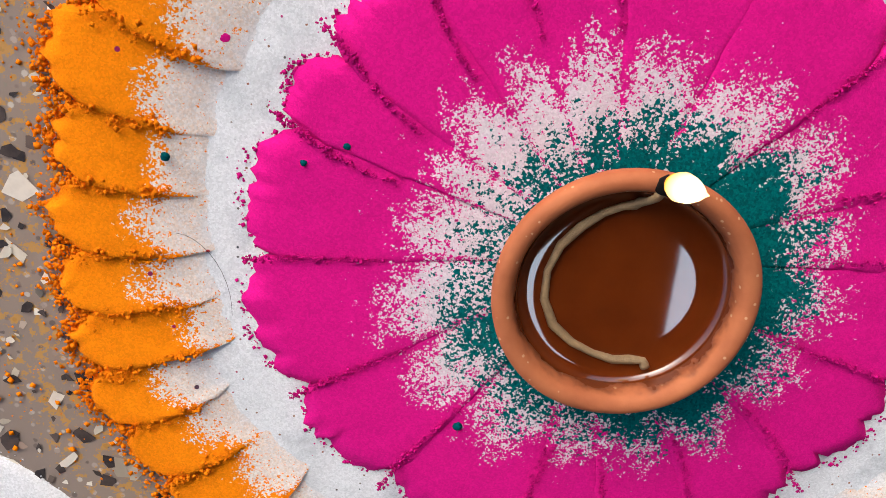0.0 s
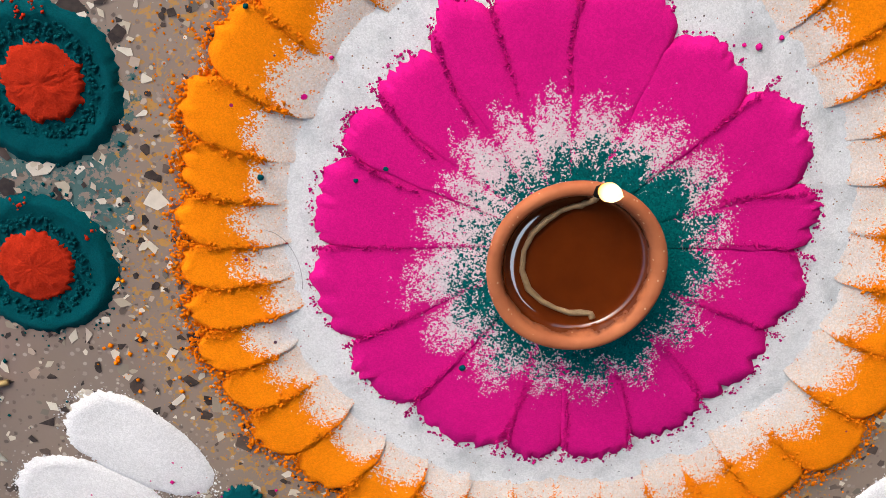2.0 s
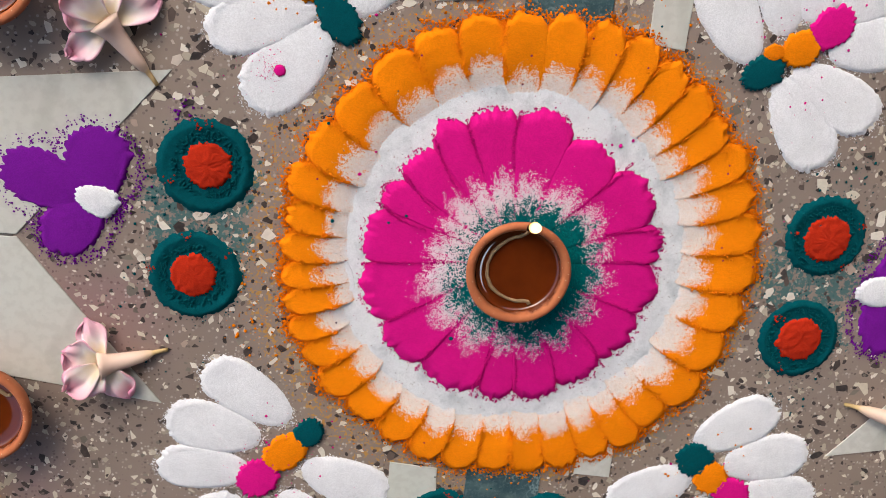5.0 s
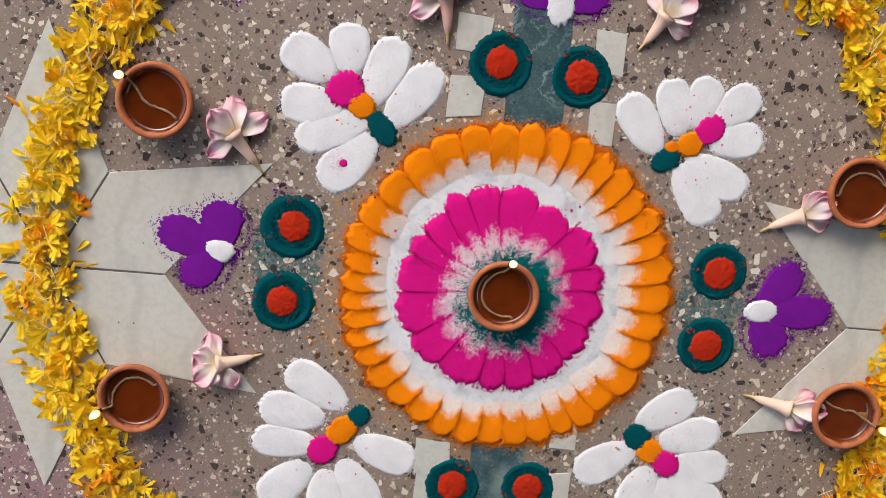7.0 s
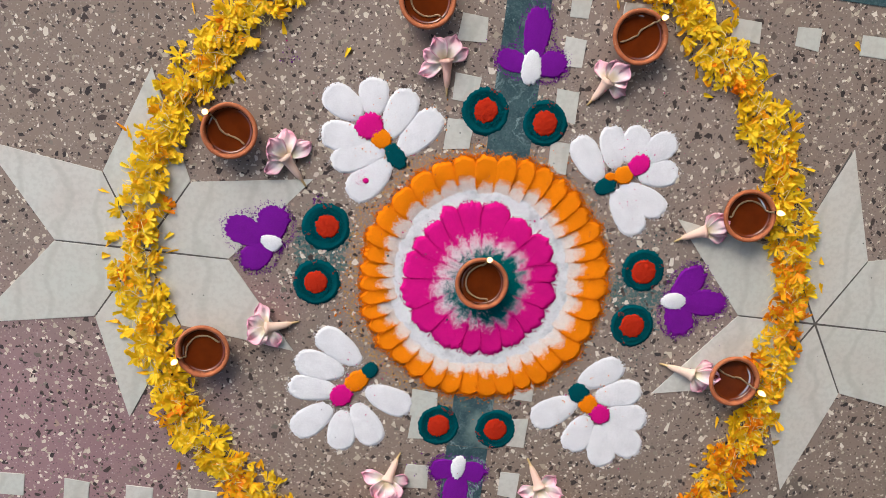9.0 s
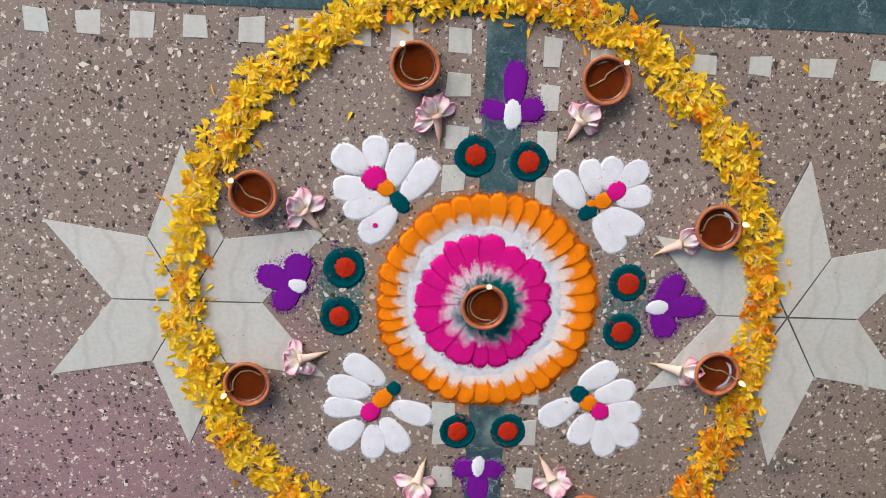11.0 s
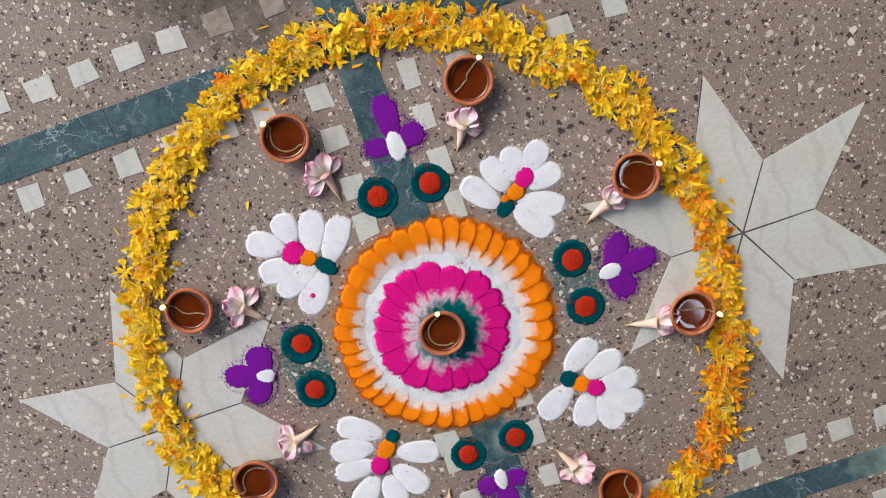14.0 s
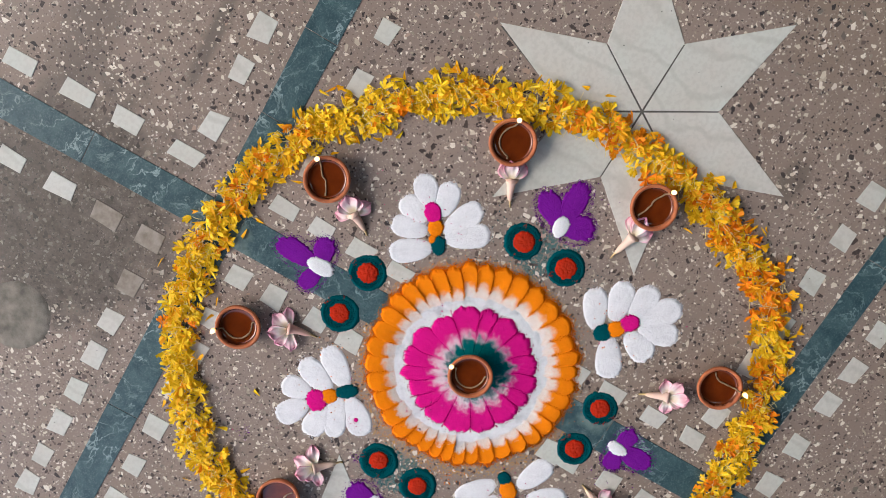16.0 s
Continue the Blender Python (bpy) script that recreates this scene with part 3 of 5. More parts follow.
def crumbs(name, spots, sizes, mat, parent, label, seed):
    """Many small angular lumps of caked powder, joined."""
    rng = np.random.default_rng(seed)
    verts, faces = [], []
    base = np.array([(1, 0, 0), (-1, 0, 0), (0, 1, 0), (0, -1, 0), (0, 0, 1), (0, 0, -1)], float)
    tris = ((0, 2, 4), (2, 1, 4), (1, 3, 4), (3, 0, 4), (2, 0, 5), (1, 2, 5), (3, 1, 5), (0, 3, 5))
    for (x, y, z), s in zip(spots, sizes):
        n = len(verts)
        p = base * s * rng.uniform(0.7, 1.2, (6, 1)) * (1, 1, 0.75)
        a = rng.uniform(0, 6.28)
        c, d = math.cos(a), math.sin(a)
        for vx, vy, vz in p:
            verts.append((x + c * vx - d * vy, y + d * vx + c * vy, z + vz + s * 0.35))
        faces.extend((n + i, n + j, n + k) for i, j, k in tris)
    ob = sheet(name, verts, faces, mat, parent, label)
    ob["kind"] = "stuff"
    return ob


def prism(points, z0, z1, chamfer=0.0006):
    """A flat slab with a slightly softened upper edge."""
    bm = bmesh.new()
    cx, cy = sum(p[0] for p in points) / len(points), sum(p[1] for p in points) / len(points)

    def ring(shrink, z):
        out = []
        for x, y in points:
            d = math.hypot(x - cx, y - cy)
            k = 1 - shrink / d
            out.append(bm.verts.new((cx + (x - cx) * k, cy + (y - cy) * k, z)))
        return out
    low, high, top = ring(0, z0), ring(0, z1 - 0.0003), ring(chamfer, z1)
    n = len(points)
    for i in range(n):
        j = (i + 1) % n
        bm.faces.new((low[i], low[j], high[j], high[i]))
        bm.faces.new((high[i], high[j], top[j], top[i]))
    bm.faces.new(top)
    return bm


# ------------------------------------------------------------------ ground, unseen porch shell
bm = bmesh.new()
for x, y in ((-1500, -1500), (1500, -1500), (1500, 1500), (-1500, 1500)):
    bm.verts.new((x, y, 0))
bm.faces.new(bm.verts)
ground = tagged(part("ground", bm, m_floor, None), "pinkish grey terrazzo floor with spilled powder", "floor", kind="structure")


def slab(name, boxes, label, category):
    """A piece of the unseen shell out of boxes that butt on one another: x0, x1, y0, y1, z0, z1."""
    b = bmesh.new()
    for x0, x1, y0, y1, z0, z1 in boxes:
        bmesh.ops.create_cube(b, size=1.0, matrix=Matrix.Translation(((x0 + x1) / 2, (y0 + y1) / 2, (z0 + z1) / 2)) @ Matrix.Diagonal((x1 - x0, y1 - y0, z1 - z0, 1)))
    return tagged(part(name, b, m_unseen_shell, None), label, category, kind="structure")


# unseen roof and walls added to shape light and reflections; sky opening beside the wall
slab("ceiling", ((-1.8, 1.02, -2.9, 2.2, 3.0, 3.15), (1.02, 1.42, -0.40, 2.2, 3.0, 3.15), (1.02, 1.42, -2.9, -1.58, 3.0, 3.15), (1.42, 1.82, -2.9, 2.2, 3.0, 3.15)),
     "unseen dark ceiling slab with an opening, added to shape the light", "ceiling")
slab("wall_east", ((1.62, 1.82, -2.9, 3.0, 0.0, 2.99),), "unseen dark wall added on the east side", "wall")
slab("wall_south", ((-1.8, 1.61, -2.9, -2.7, 0.0, 2.99),), "unseen dark wall added on the south side", "wall")

# ------------------------------------------------------------------ main mandala
mandala = thing("rangoli_mandala", 0, 0, "round powder rangoli of orange, white and magenta petals on the floor", "rangoli")
bm = mound(0.306, 0.153, 0.153, 0.0019, 3, crumble=0.02, tip_only=False, spokes=140, rings=16, flat=5)
part("white_ground", turn(bm, -0.151, -0.001, 0, 0), m_base_white, mandala, "sifted white powder ground")

ORANGE_AT = (181, 172, 164, 153, 140, 127, 115.5, 105, 94, 84, 75, 66, 57, 48, 39, 31, 22, 12.5, 2, 351.5, 340, 327.5, 317, 308, 300, 291,
             281, 271.5, 262, 252.5, 242, 231, 220, 211, 203, 196, 188.5)
rng = random.Random(4)
ridge_spots, ridge_sizes = [], []


for i, a in enumerate(ORANGE_AT):
    out = 0.1755 + 0.007 * math.cos(radians(a - 5)) + rng.uniform(-0.003, 0.003)
    inner = 0.1185 + rng.uniform(-0.004, 0.007)
    nxt, prv = ORANGE_AT[(i + 1) % len(ORANGE_AT)], ORANGE_AT[i - 1]
    hi, lo = (prv - a + 180) % 360 - 180, (nxt - a + 180) % 360 - 180
    over = 1 if 90 < a < 275 else -1
    bm = wedge(inner, out, out - 0.019, a + hi * 0.57, a + lo * 0.57, 0.0040, 20 + i, 0.0013, 0.015, 0.0012 * over, tongue=0.45)
    part("orange_petal", bm, m_orange_white, mandala)
    t = radians(a)
    for _ in range(330):
        b = t + radians(rng.uniform(lo, hi)) * 0.55
        r = out - 0.012 * abs((b - t) / radians(hi)) ** 2 * 4 * 0.5 + rng.gauss(-0.0008, 0.0034)
        ridge_spots.append((r * math.cos(b), r * math.sin(b), rng.uniform(0, 0.0022)))
        ridge_sizes.append(0.0003 + 0.0010 * rng.random() ** 2.2)
    for _ in range(120):
        k = rng.random()
        b = radians(a + (hi if over > 0 else lo) * 0.52) + rng.gauss(0, 0.010)
        r = inner + (out - inner) * (0.26 + 0.70 * k)
        ridge_spots.append((r * math.cos(b), r * math.sin(b), 0.0046 + 0.0014 * k * (k < 0.9) + rng.uniform(0, 0.0008)))
        ridge_sizes.append(0.0003 + 0.0009 * rng.random() ** 3)
for _ in range(700):
    b, r = rng.uniform(0, 6.2832), 0.178 + abs(rng.gauss(0, 0.008))
    if rng.random() < 0.75:
        b = rng.choice((1.45, 0.55, 2.5, 0.9)) + rng.gauss(0, 0.22)
    ridge_spots.append((r * math.cos(b), r * math.sin(b), 0))
    ridge_sizes.append(rng.uniform(0.0002, 0.0008))
crumbs("orange_fringe", ridge_spots, ridge_sizes, m_shaded_orange, mandala, "caked orange powder crumbs", 5)

bm = mound(0.150, 0.075, 0.075, 0.0026, 4, crumble=0.02, tip_only=False, spokes=90, rings=12, flat=4)
part("magenta_ground", turn(bm, -0.075, 0, 0.0016, 0), m_magenta_teal, mandala)
MAGENTA_CUT = (115, 96, 73, 47, 21, 4, 341, 317, 296, 277, 262, 235, 211, 185, 162, 148, 130)
ridge_spots, ridge_sizes = [], []
for i, hi in enumerate(MAGENTA_CUT):
    lo = MAGENTA_CUT[(i + 1) % len(MAGENTA_CUT)]
    wide = (hi - lo) % 360
    a = hi - wide / 2
    out = 0.1125 + rng.uniform(-0.0015, 0.0015) - (0.007 if hi == 73 else 0.004 if hi in (148, 162) else 0)
    over = 1 if 60 < a < 250 else -1
    bm = wedge(0.022, out, out - 0.0165, a + wide * 0.56, a - wide * 0.56, 0.0040, 70 + i, 0.0012, 0.034, 0.0003 * over, 34, 30)
    part("magenta_petal", bm, m_magenta_teal, mandala)
    for _ in range(260):
        k = rng.uniform(-1, 1)
        b = radians(a + k * wide * 0.52)
        r = out - 0.0165 * (1 - math.sqrt(max(0, 1 - abs(k) ** 2.3))) + rng.gauss(-0.0010, 0.0011)
        ridge_spots.append((r * math.cos(b), r * math.sin(b), rng.uniform(0.0, 0.0018)))
        ridge_sizes.append(0.0002 + 0.0008 * rng.random() ** 2)
    phase = rng.uniform(0, 6)
    for _ in range(210):
        bow = 0.022 * math.sin(phase) + 0.02
        b = radians(a + over * wide * 0.5) + rng.gauss(0, 0.007)
        k = rng.random() ** 0.7
        r, b = 0.066 + 0.043 * k, b + bow * math.sin(3.1 * k + phase)
        ridge_spots.append((r * math.cos(b), r * math.sin(b), 0.0054 + rng.uniform(0, 0.0008)))
        ridge_sizes.append(0.0002 + 0.0006 * rng.random() ** 2)
crumbs("magenta_fringe", ridge_spots, ridge_sizes, m_shaded_magenta, mandala, "caked magenta powder crumbs", 6)
# stray lumps on the white
for x, y, s in ((-0.110, 0.055, 0.0028), (-0.1225, 0.0560, 0.0022), (-0.103, 0.071, 0.001), (0.066, 0.092, 0.0016), (0.073, 0.094, 0.0011), (0.060, 0.090, 0.0009)):
    part("stray_lump", turn(mound(2 * s, s, s * 0.8, 0.001, int(x * 999), tip_only=False, crumble=0.2, spokes=18, rings=4), x - s, y, 0.0021, rng.uniform(0, 360)), m_magenta, mandala, "stray magenta lump")
for x, y, s in ((-0.1285, 0.0204, 0.0015), (-0.1377, 0.0862, 0.0012), (-0.0389, -0.0624, 0.0016), (-0.092, 0.022, 0.0011), (-0.080, 0.028, 0.0013)):
    part("stray_lump", turn(mound(2 * s, s, s * 0.8, 0.001, int(x * 999), tip_only=False, crumble=0.2, spokes=18, rings=4), x - s, y, 0.0052, rng.uniform(0, 360)), m_teal, mandala, "stray teal lump")



# ------------------------------------------------------------------ white powder flowers
def powder_flower(x, y, petals, blobs, label, seed):
    """petals: tip x, tip y, root x, root y, half-width; blobs: x, y, half-length, half-width, turn, material."""
    ob = thing("powder_flower", x, y, label, "powder flower", "white flowers round the mandala")
    r = random.Random(seed)
    spots, sizes = [], []
    for i, (tx, ty, rx, ry, half) in enumerate(petals):
        ln = math.hypot(tx - rx, ty - ry)
        bm = mound(ln, half * 1.22, half * 0.80, 0.0022, seed + i, ridge=0.0011, crumble=0.075, grain=0.00016, spokes=120, rings=11, flat=2.6, lean=r.uniform(-0.0003, 0.0003))
        a = math.degrees(math.atan2(ty - ry, tx - rx))
        part("white_petal", turn(bm, rx - x, ry - y, 0, a), m_white, ob)
        ca, sa = math.cos(radians(a)), math.sin(radians(a))
        for _ in range(560):
            k, w = r.uniform(0, 6.283), 1.0 + abs(r.gauss(0, 0.055 if r.random() < 0.7 else 0.13))
            u = ln * (0.5 + 0.5 * w * math.cos(k))
            v = w * math.sin(k) * half * 1.12 * (0.72 + 0.28 * (0.5 + 0.5 * math.cos(k)))
            spots.append((rx - x + ca * u - sa * v, ry - y + sa * u + ca * v, 0))
            sizes.append(0.00014 + 0.0006 * r.random() ** 2.5)
    crumbs("white_dust", spots, sizes, m_white, ob, "loose white powder fringe", seed)
    for i, (bx, by, hl, hw, a, mat, name) in enumerate(blobs):
        bm = mound(2 * hl, hw, hw * 0.9, 0.0022, seed + 20 + i, ridge=0.0008, crumble=0.17, tip_only=False, spokes=90, rings=9)
        t = radians(a)
        part(name, turn(bm, bx - x - hl * math.cos(t), by - y - hl * math.sin(t), 0.0019, a), mat, ob)
    spots = [(r.gauss(0, 0.024), r.gauss(0, 0.024), 0.0028) for _ in range(80)]
    crumbs("coloured_sprinkle", spots, [0.0003 + 0.0010 * r.random() ** 2 for _ in spots], r.choice((m_magenta, m_orange)), ob, "stray coloured specks", seed + 1)
    return ob


powder_flower(-0.165, 0.178, (
    (-0.239, 0.233, -0.186, 0.203, 0.0205), (-0.177, 0.257, -0.171, 0.206, 0.0195), (-0.125, 0.247, -0.152, 0.178, 0.0200), (-0.084, 0.223, -0.132, 0.159, 0.0200),
    (-0.240, 0.176, -0.175, 0.172, 0.0195), (-0.222, 0.137, -0.149, 0.165, 0.0190), (-0.192, 0.093, -0.142, 0.150, 0.0215)),
    ((-0.176, 0.192, 0.019, 0.0185, 20, m_magenta, "magenta_spot"), (-0.159, 0.178, 0.0150, 0.0135, -40, m_orange, "orange_spot"), (-0.137, 0.157, 0.0205, 0.0125, -48, m_teal, "teal_spot")),
    "white powder flower with magenta, orange, teal spots, pink splash", 200)
powder_flower(0.180, 0.170, (
    (0.105, 0.212, 0.148, 0.156, 0.0190), (0.150, 0.233, 0.166, 0.175, 0.0175), (0.194, 0.237, 0.178, 0.186, 0.0180), (0.243, 0.227, 0.198, 0.192, 0.0185),
    (0.255, 0.181, 0.197, 0.170, 0.0180), (0.245, 0.123, 0.175, 0.153, 0.0190), (0.214, 0.088, 0.168, 0.147, 0.0200)),
    ((0.197, 0.184, 0.0170, 0.0145, 40, m_magenta, "magenta_spot"), (0.178, 0.168, 0.0145, 0.0130, 20, m_orange, "orange_spot"),
     (0.160, 0.164, 0.008, 0.006, 10, m_shaded_orange, "orange_smear"), (0.155, 0.150, 0.0160, 0.0120, 30, m_teal, "teal_spot")),
    "white powder flower with ragged magenta, orange and teal spots", 230)
powder_flower(-0.160, -0.175, (
    (-0.217, -0.099, -0.152, -0.141, 0.0195), (-0.244, -0.143, -0.173, -0.158, 0.0200), (-0.251, -0.183, -0.180, -0.186, 0.0180), (-0.237, -0.254, -0.186, -0.208, 0.0205),
    (-0.168, -0.274, -0.169, -0.212, 0.0195), (-0.116, -0.261, -0.154, -0.200, 0.0200), (-0.072, -0.202, -0.142, -0.178, 0.0195)),
    ((-0.174, -0.190, 0.0175, 0.0165, 60, m_magenta, "magenta_spot"), (-0.155, -0.167, 0.0195, 0.0145, 45, m_orange, "orange_spot"), (-0.138, -0.149, 0.0130, 0.0115, 60, m_teal, "teal_spot")),
    "white powder flower with teal, orange and magenta spots and open gaps", 260)
powder_flower(0.180, -0.170, (
    (0.224, -0.101, 0.163, -0.139, 0.0198), (0.257, -0.138, 0.189, -0.157, 0.0198), (0.272, -0.182, 0.205, -0.181, 0.0198), (0.268, -0.236, 0.207, -0.192, 0.0215),
    (0.221, -0.261, 0.199, -0.197, 0.0204), (0.166, -0.242, 0.185, -0.185, 0.0209), (0.102, -0.203, 0.166, -0.163, 0.0209)),
    ((0.201, -0.180, 0.0165, 0.0150, -40, m_magenta, "magenta_spot"), (0.181, -0.166, 0.0155, 0.0140, -45, m_orange, "orange_spot"), (0.165, -0.151, 0.0155, 0.0150, -45, m_teal, "teal_spot")),
    "white powder flower with neat teal, orange and magenta spots", 290)


# ------------------------------------------------------------------ teal rings with red hearts
def powder_ring(x, y, radius, rx, ry, red, label, seed):
    ob = thing("powder_ring", x, y, label, "powder ring", "teal rings round the mandala")
    r = random.Random(seed)
    bm = mound(2 * radius, radius, radius, 0.0030, seed, ridge=0.0013, crumble=0.065, tip_only=False, spokes=130, rings=18, flat=3)
    turn(bm, -radius, 0, 0, 0)
    for v in bm.verts:
        d = math.hypot(v.co.x - rx, v.co.y - ry)
        k = math.exp(-((d - red * 1.10) / 0.0038) ** 2)
        v.co.z = max(0.0015 if d < radius * 0.85 else -0.0004, v.co.z - 0.0026 * k + 0.0016 * k * rough(v.co.x, v.co.y, 420, seed) + 0.0007 * rough(v.co.x, v.co.y, 130, seed + 6) * (v.co.z > 0.0008))
    part("teal_disc", bm, m_teal, ob)
    bm = mound(2 * red, red, red, 0.0042, seed + 3, ridge=0.0009, crumble=0.16, grain=0.0005, tip_only=False, spokes=100, rings=12, flat=2.2)
    part("red_disc", turn(bm, rx - red, ry, 0.0006, 0), m_red, ob, "brick red powder heart")
    spots, sizes = [], []
    for _ in range(320):
        a, d = r.uniform(0, 6.283), red * r.gauss(1.24, 0.12)
        spots.append((rx + d * math.cos(a), ry + d * math.sin(a), 0.0020))
        sizes.append(r.uniform(0.0004, 0.0013))
    for _ in range(60):
        a, d = r.uniform(0, 6.283), radius * (1 + abs(r.gauss(0, 0.12)))
        spots.append((d * math.cos(a), d * math.sin(a), 0))
        sizes.append(r.uniform(0.0002, 0.0008))
    crumbs("teal_fringe", spots, sizes, m_teal, ob, "caked teal crumbs", seed)
    spots = []
    for _ in range(3):
        a = r.uniform(0, 6.283)
        spots += [(rx + radius * 0.85 * math.cos(a) + r.gauss(0, 0.0022), ry + radius * 0.85 * math.sin(a) + r.gauss(0, 0.0016), 0.0030) for _ in range(9)]
    crumbs("red_smudge", spots, [r.uniform(0.0004, 0.0011) for _ in spots], m_red, ob, "stray red crumbs", seed + 1)


TEAL_RING = "teal powder ring round a brick red powder heart"
powder_ring(-0.2200, 0.0490, 0.0335, 0.002, 0.001, 0.0170, TEAL_RING + ", smudged with red", 301)
powder_ring(-0.2250, -0.0297, 0.0330, -0.001, 0.000, 0.0170, TEAL_RING + ", crumbly inside", 307)
powder_ring(-0.0230, 0.2308, 0.0330, 0.000, 0.001, 0.0172, TEAL_RING + " on green marble", 311)
powder_ring(0.0590, 0.2250, 0.0315, 0.000, 0.000, 0.0178, TEAL_RING + ", red smear", 317)
powder_ring(0.2285, 0.0385, 0.0310, 0.001, -0.002, 0.0185, TEAL_RING + ", broad heart", 323)
powder_ring(0.2262, -0.0430, 0.0315, 0.000, 0.000, 0.0185, TEAL_RING + ", broad heart", 331)
powder_ring(-0.0310, -0.2215, 0.0310, 0.000, 0.000, 0.0172, TEAL_RING + ", red crumbs", 337)
powder_ring(0.0520, -0.2190, 0.0305, 0.000, 0.000, 0.0172, TEAL_RING + " beside white marble", 341)


# ------------------------------------------------------------------ purple powder flowers
def purple_flower(petals, dot, label, seed):
    x, y = dot[0], dot[1]
    ob = thing("purple_powder_flower", x, y, label, "powder flower", "purple flowers round the mandala")
    r = random.Random(seed)
    spots, sizes = [], []
    for i, (tx, ty, half) in enumerate(petals):
        dx, dy = tx - x, ty - y
        ln = math.hypot(dx, dy)
        a = math.degrees(math.atan2(dy, dx))
        bm = mound(ln + 0.012, half * 1.30, half * 0.40, 0.0030, seed + i, ridge=0.0010, crumble=0.15, tip_only=False, spokes=110, rings=11)
        part("purple_petal", turn(bm, -0.012 * dx / ln, -0.012 * dy / ln, 0, a), m_purple, ob)
        for _ in range(520):
            k, w = r.uniform(0, 6.283), r.gauss(1.02, 0.08)
            u, v = (ln + 0.012) * (0.5 + 0.5 * w * math.cos(k)) - 0.012, w * half * (1.25 + 0.15 * math.cos(k)) * math.sin(k)
            c, s = dx / ln, dy / ln
            spots.append((c * u - s * v, s * u + c * v, r.uniform(0, 0.0012)))
            sizes.append(r.uniform(0.0003, 0.0011))
    crumbs("purple_fringe", spots, sizes, m_purple, ob, "caked purple crumbs", seed)
    hl, hw, a = dot[2:]
    t = radians(a)
    bm = mound(2 * hl, hw, hw * 0.75, 0.0026, seed + 11, ridge=0.0007, crumble=0.14, tip_only=False, spokes=64, rings=9)
    part("white_heart", turn(bm, -hl * math.cos(t), -hl * math.sin(t), 0.0022, a), m_white, ob, "white powder heart")


purple_flower(((-0.357, 0.040, 0.0215), (-0.292, 0.072, 0.0230), (-0.325, -0.020, 0.0200)), (-0.292, 0.0195, 0.0155, 0.0125, -15), "purple powder flower with white heart lying on star marble", 401)
purple_flower(((0.314, 0.053, 0.0200), (0.357, 0.003, 0.0200), (0.303, -0.050, 0.0215)), (0.2795, -0.0005, 0.0185, 0.0140, 5), "crumbly purple powder flower with white heart beside star marble", 421)
purple_flower(((0.0315, 0.378, 0.0195), (-0.0190, 0.306, 0.0160), (0.0790, 0.309, 0.0180)), (0.0300, 0.2960, 0.0240, 0.0155, -88), "purple powder flower with pointed white heart on green marble", 441)
purple_flower(((0.0070, -0.350, 0.0200), (-0.0350, -0.293, 0.0170), (0.0480, -0.292, 0.0170)), (0.0060, -0.2830, 0.0190, 0.0125, 88), "purple powder flower with white heart on green marble strip", 461)


# ------------------------------------------------------------------ clay oil lamps
def lathe(profile, n=64, wobble=0.0, seed=0):
    bm = bmesh.new()
    uv = bm.loops.layers.uv.new("UVMap")
    rows = []
    for i, (r, z) in enumerate(profile):
        if r < 1e-6:
            rows.append([bm.verts.new((0, 0, z))])
            continue
        row = []
        for k in range(n):
            a = 2 * math.pi * k / n
            w = 1 + wobble * rough(math.cos(a), math.sin(a), 1.1, seed)
            row.append(bm.verts.new((r * w * math.cos(a), r * w * math.sin(a), z * (1 + wobble * 0.6 * rough(math.cos(a), math.sin(a), 0.8, seed + 7)))))
        rows.append(row)
    last = len(profile) - 1
    level = {v: i / last for i, row in enumerate(rows) for v in row}
    for i in range(last):
        a, b = rows[i], rows[i + 1]
        for k in range(n):
            m = (k + 1) % n
            if len(a) == 1 and len(b) > 1:
                bm.faces.new((a[0], b[m], b[k]))
            elif len(b) == 1 and len(a) > 1:
                bm.faces.new((a[k], a[m], b[0]))
            elif len(a) > 1:
                bm.faces.new((a[k], a[m], b[m], b[k]))
    for f in bm.faces:
        f.smooth = True
        for loop in f.loops:
            loop[uv].uv = (level[loop.vert], 0.5)
    return bm


def tube(points, radii, n=10):
    """A round strand through the points."""
    bm = bmesh.new()
    uv = bm.loops.layers.uv.new("UVMap")
    pts = [Vector(p) for p in points]
    rows, level = [], {}
    for i, p in enumerate(pts):
        d = (pts[min(i + 1, len(pts) - 1)] - pts[max(i - 1, 0)]).normalized()
        s = d.cross(Vector((0, 0, 1)))
        s = s.normalized() if s.length > 1e-4 else Vector((1, 0, 0))
        u = s.cross(d)
        row = []
        for k in range(n):
            a = 2 * math.pi * k / n
            v = bm.verts.new(p + radii[i] * (math.cos(a) * s + math.sin(a) * u))
            level[v] = i / (len(pts) - 1)
            row.append(v)
        rows.append(row)
    for i in range(len(rows) - 1):
        for k in range(n):
            m = (k + 1) % n
            bm.faces.new((rows[i][k], rows[i][m], rows[i + 1][m], rows[i + 1][k]))
    bm.faces.new(rows[0][::-1])
    bm.faces.new(rows[-1])
    for f in bm.faces:
        f.smooth = True
        for loop in f.loops:
            loop[uv].uv = (level[loop.vert], 0.5)
    return bm


BOWL = ((0, 0.0), (0.0185, 0.0), (0.0205, 0.0012), (0.0270, 0.0065), (0.0335, 0.0150), (0.0362, 0.0215), (0.0370, 0.0250), (0.0366, 0.0270), (0.0352, 0.0281),
        (0.0332, 0.0281), (0.0314, 0.0270), (0.0304, 0.0245), (0.0296, 0.0200), (0.0270, 0.0130), (0.0200, 0.0085), (0, 0.0070))


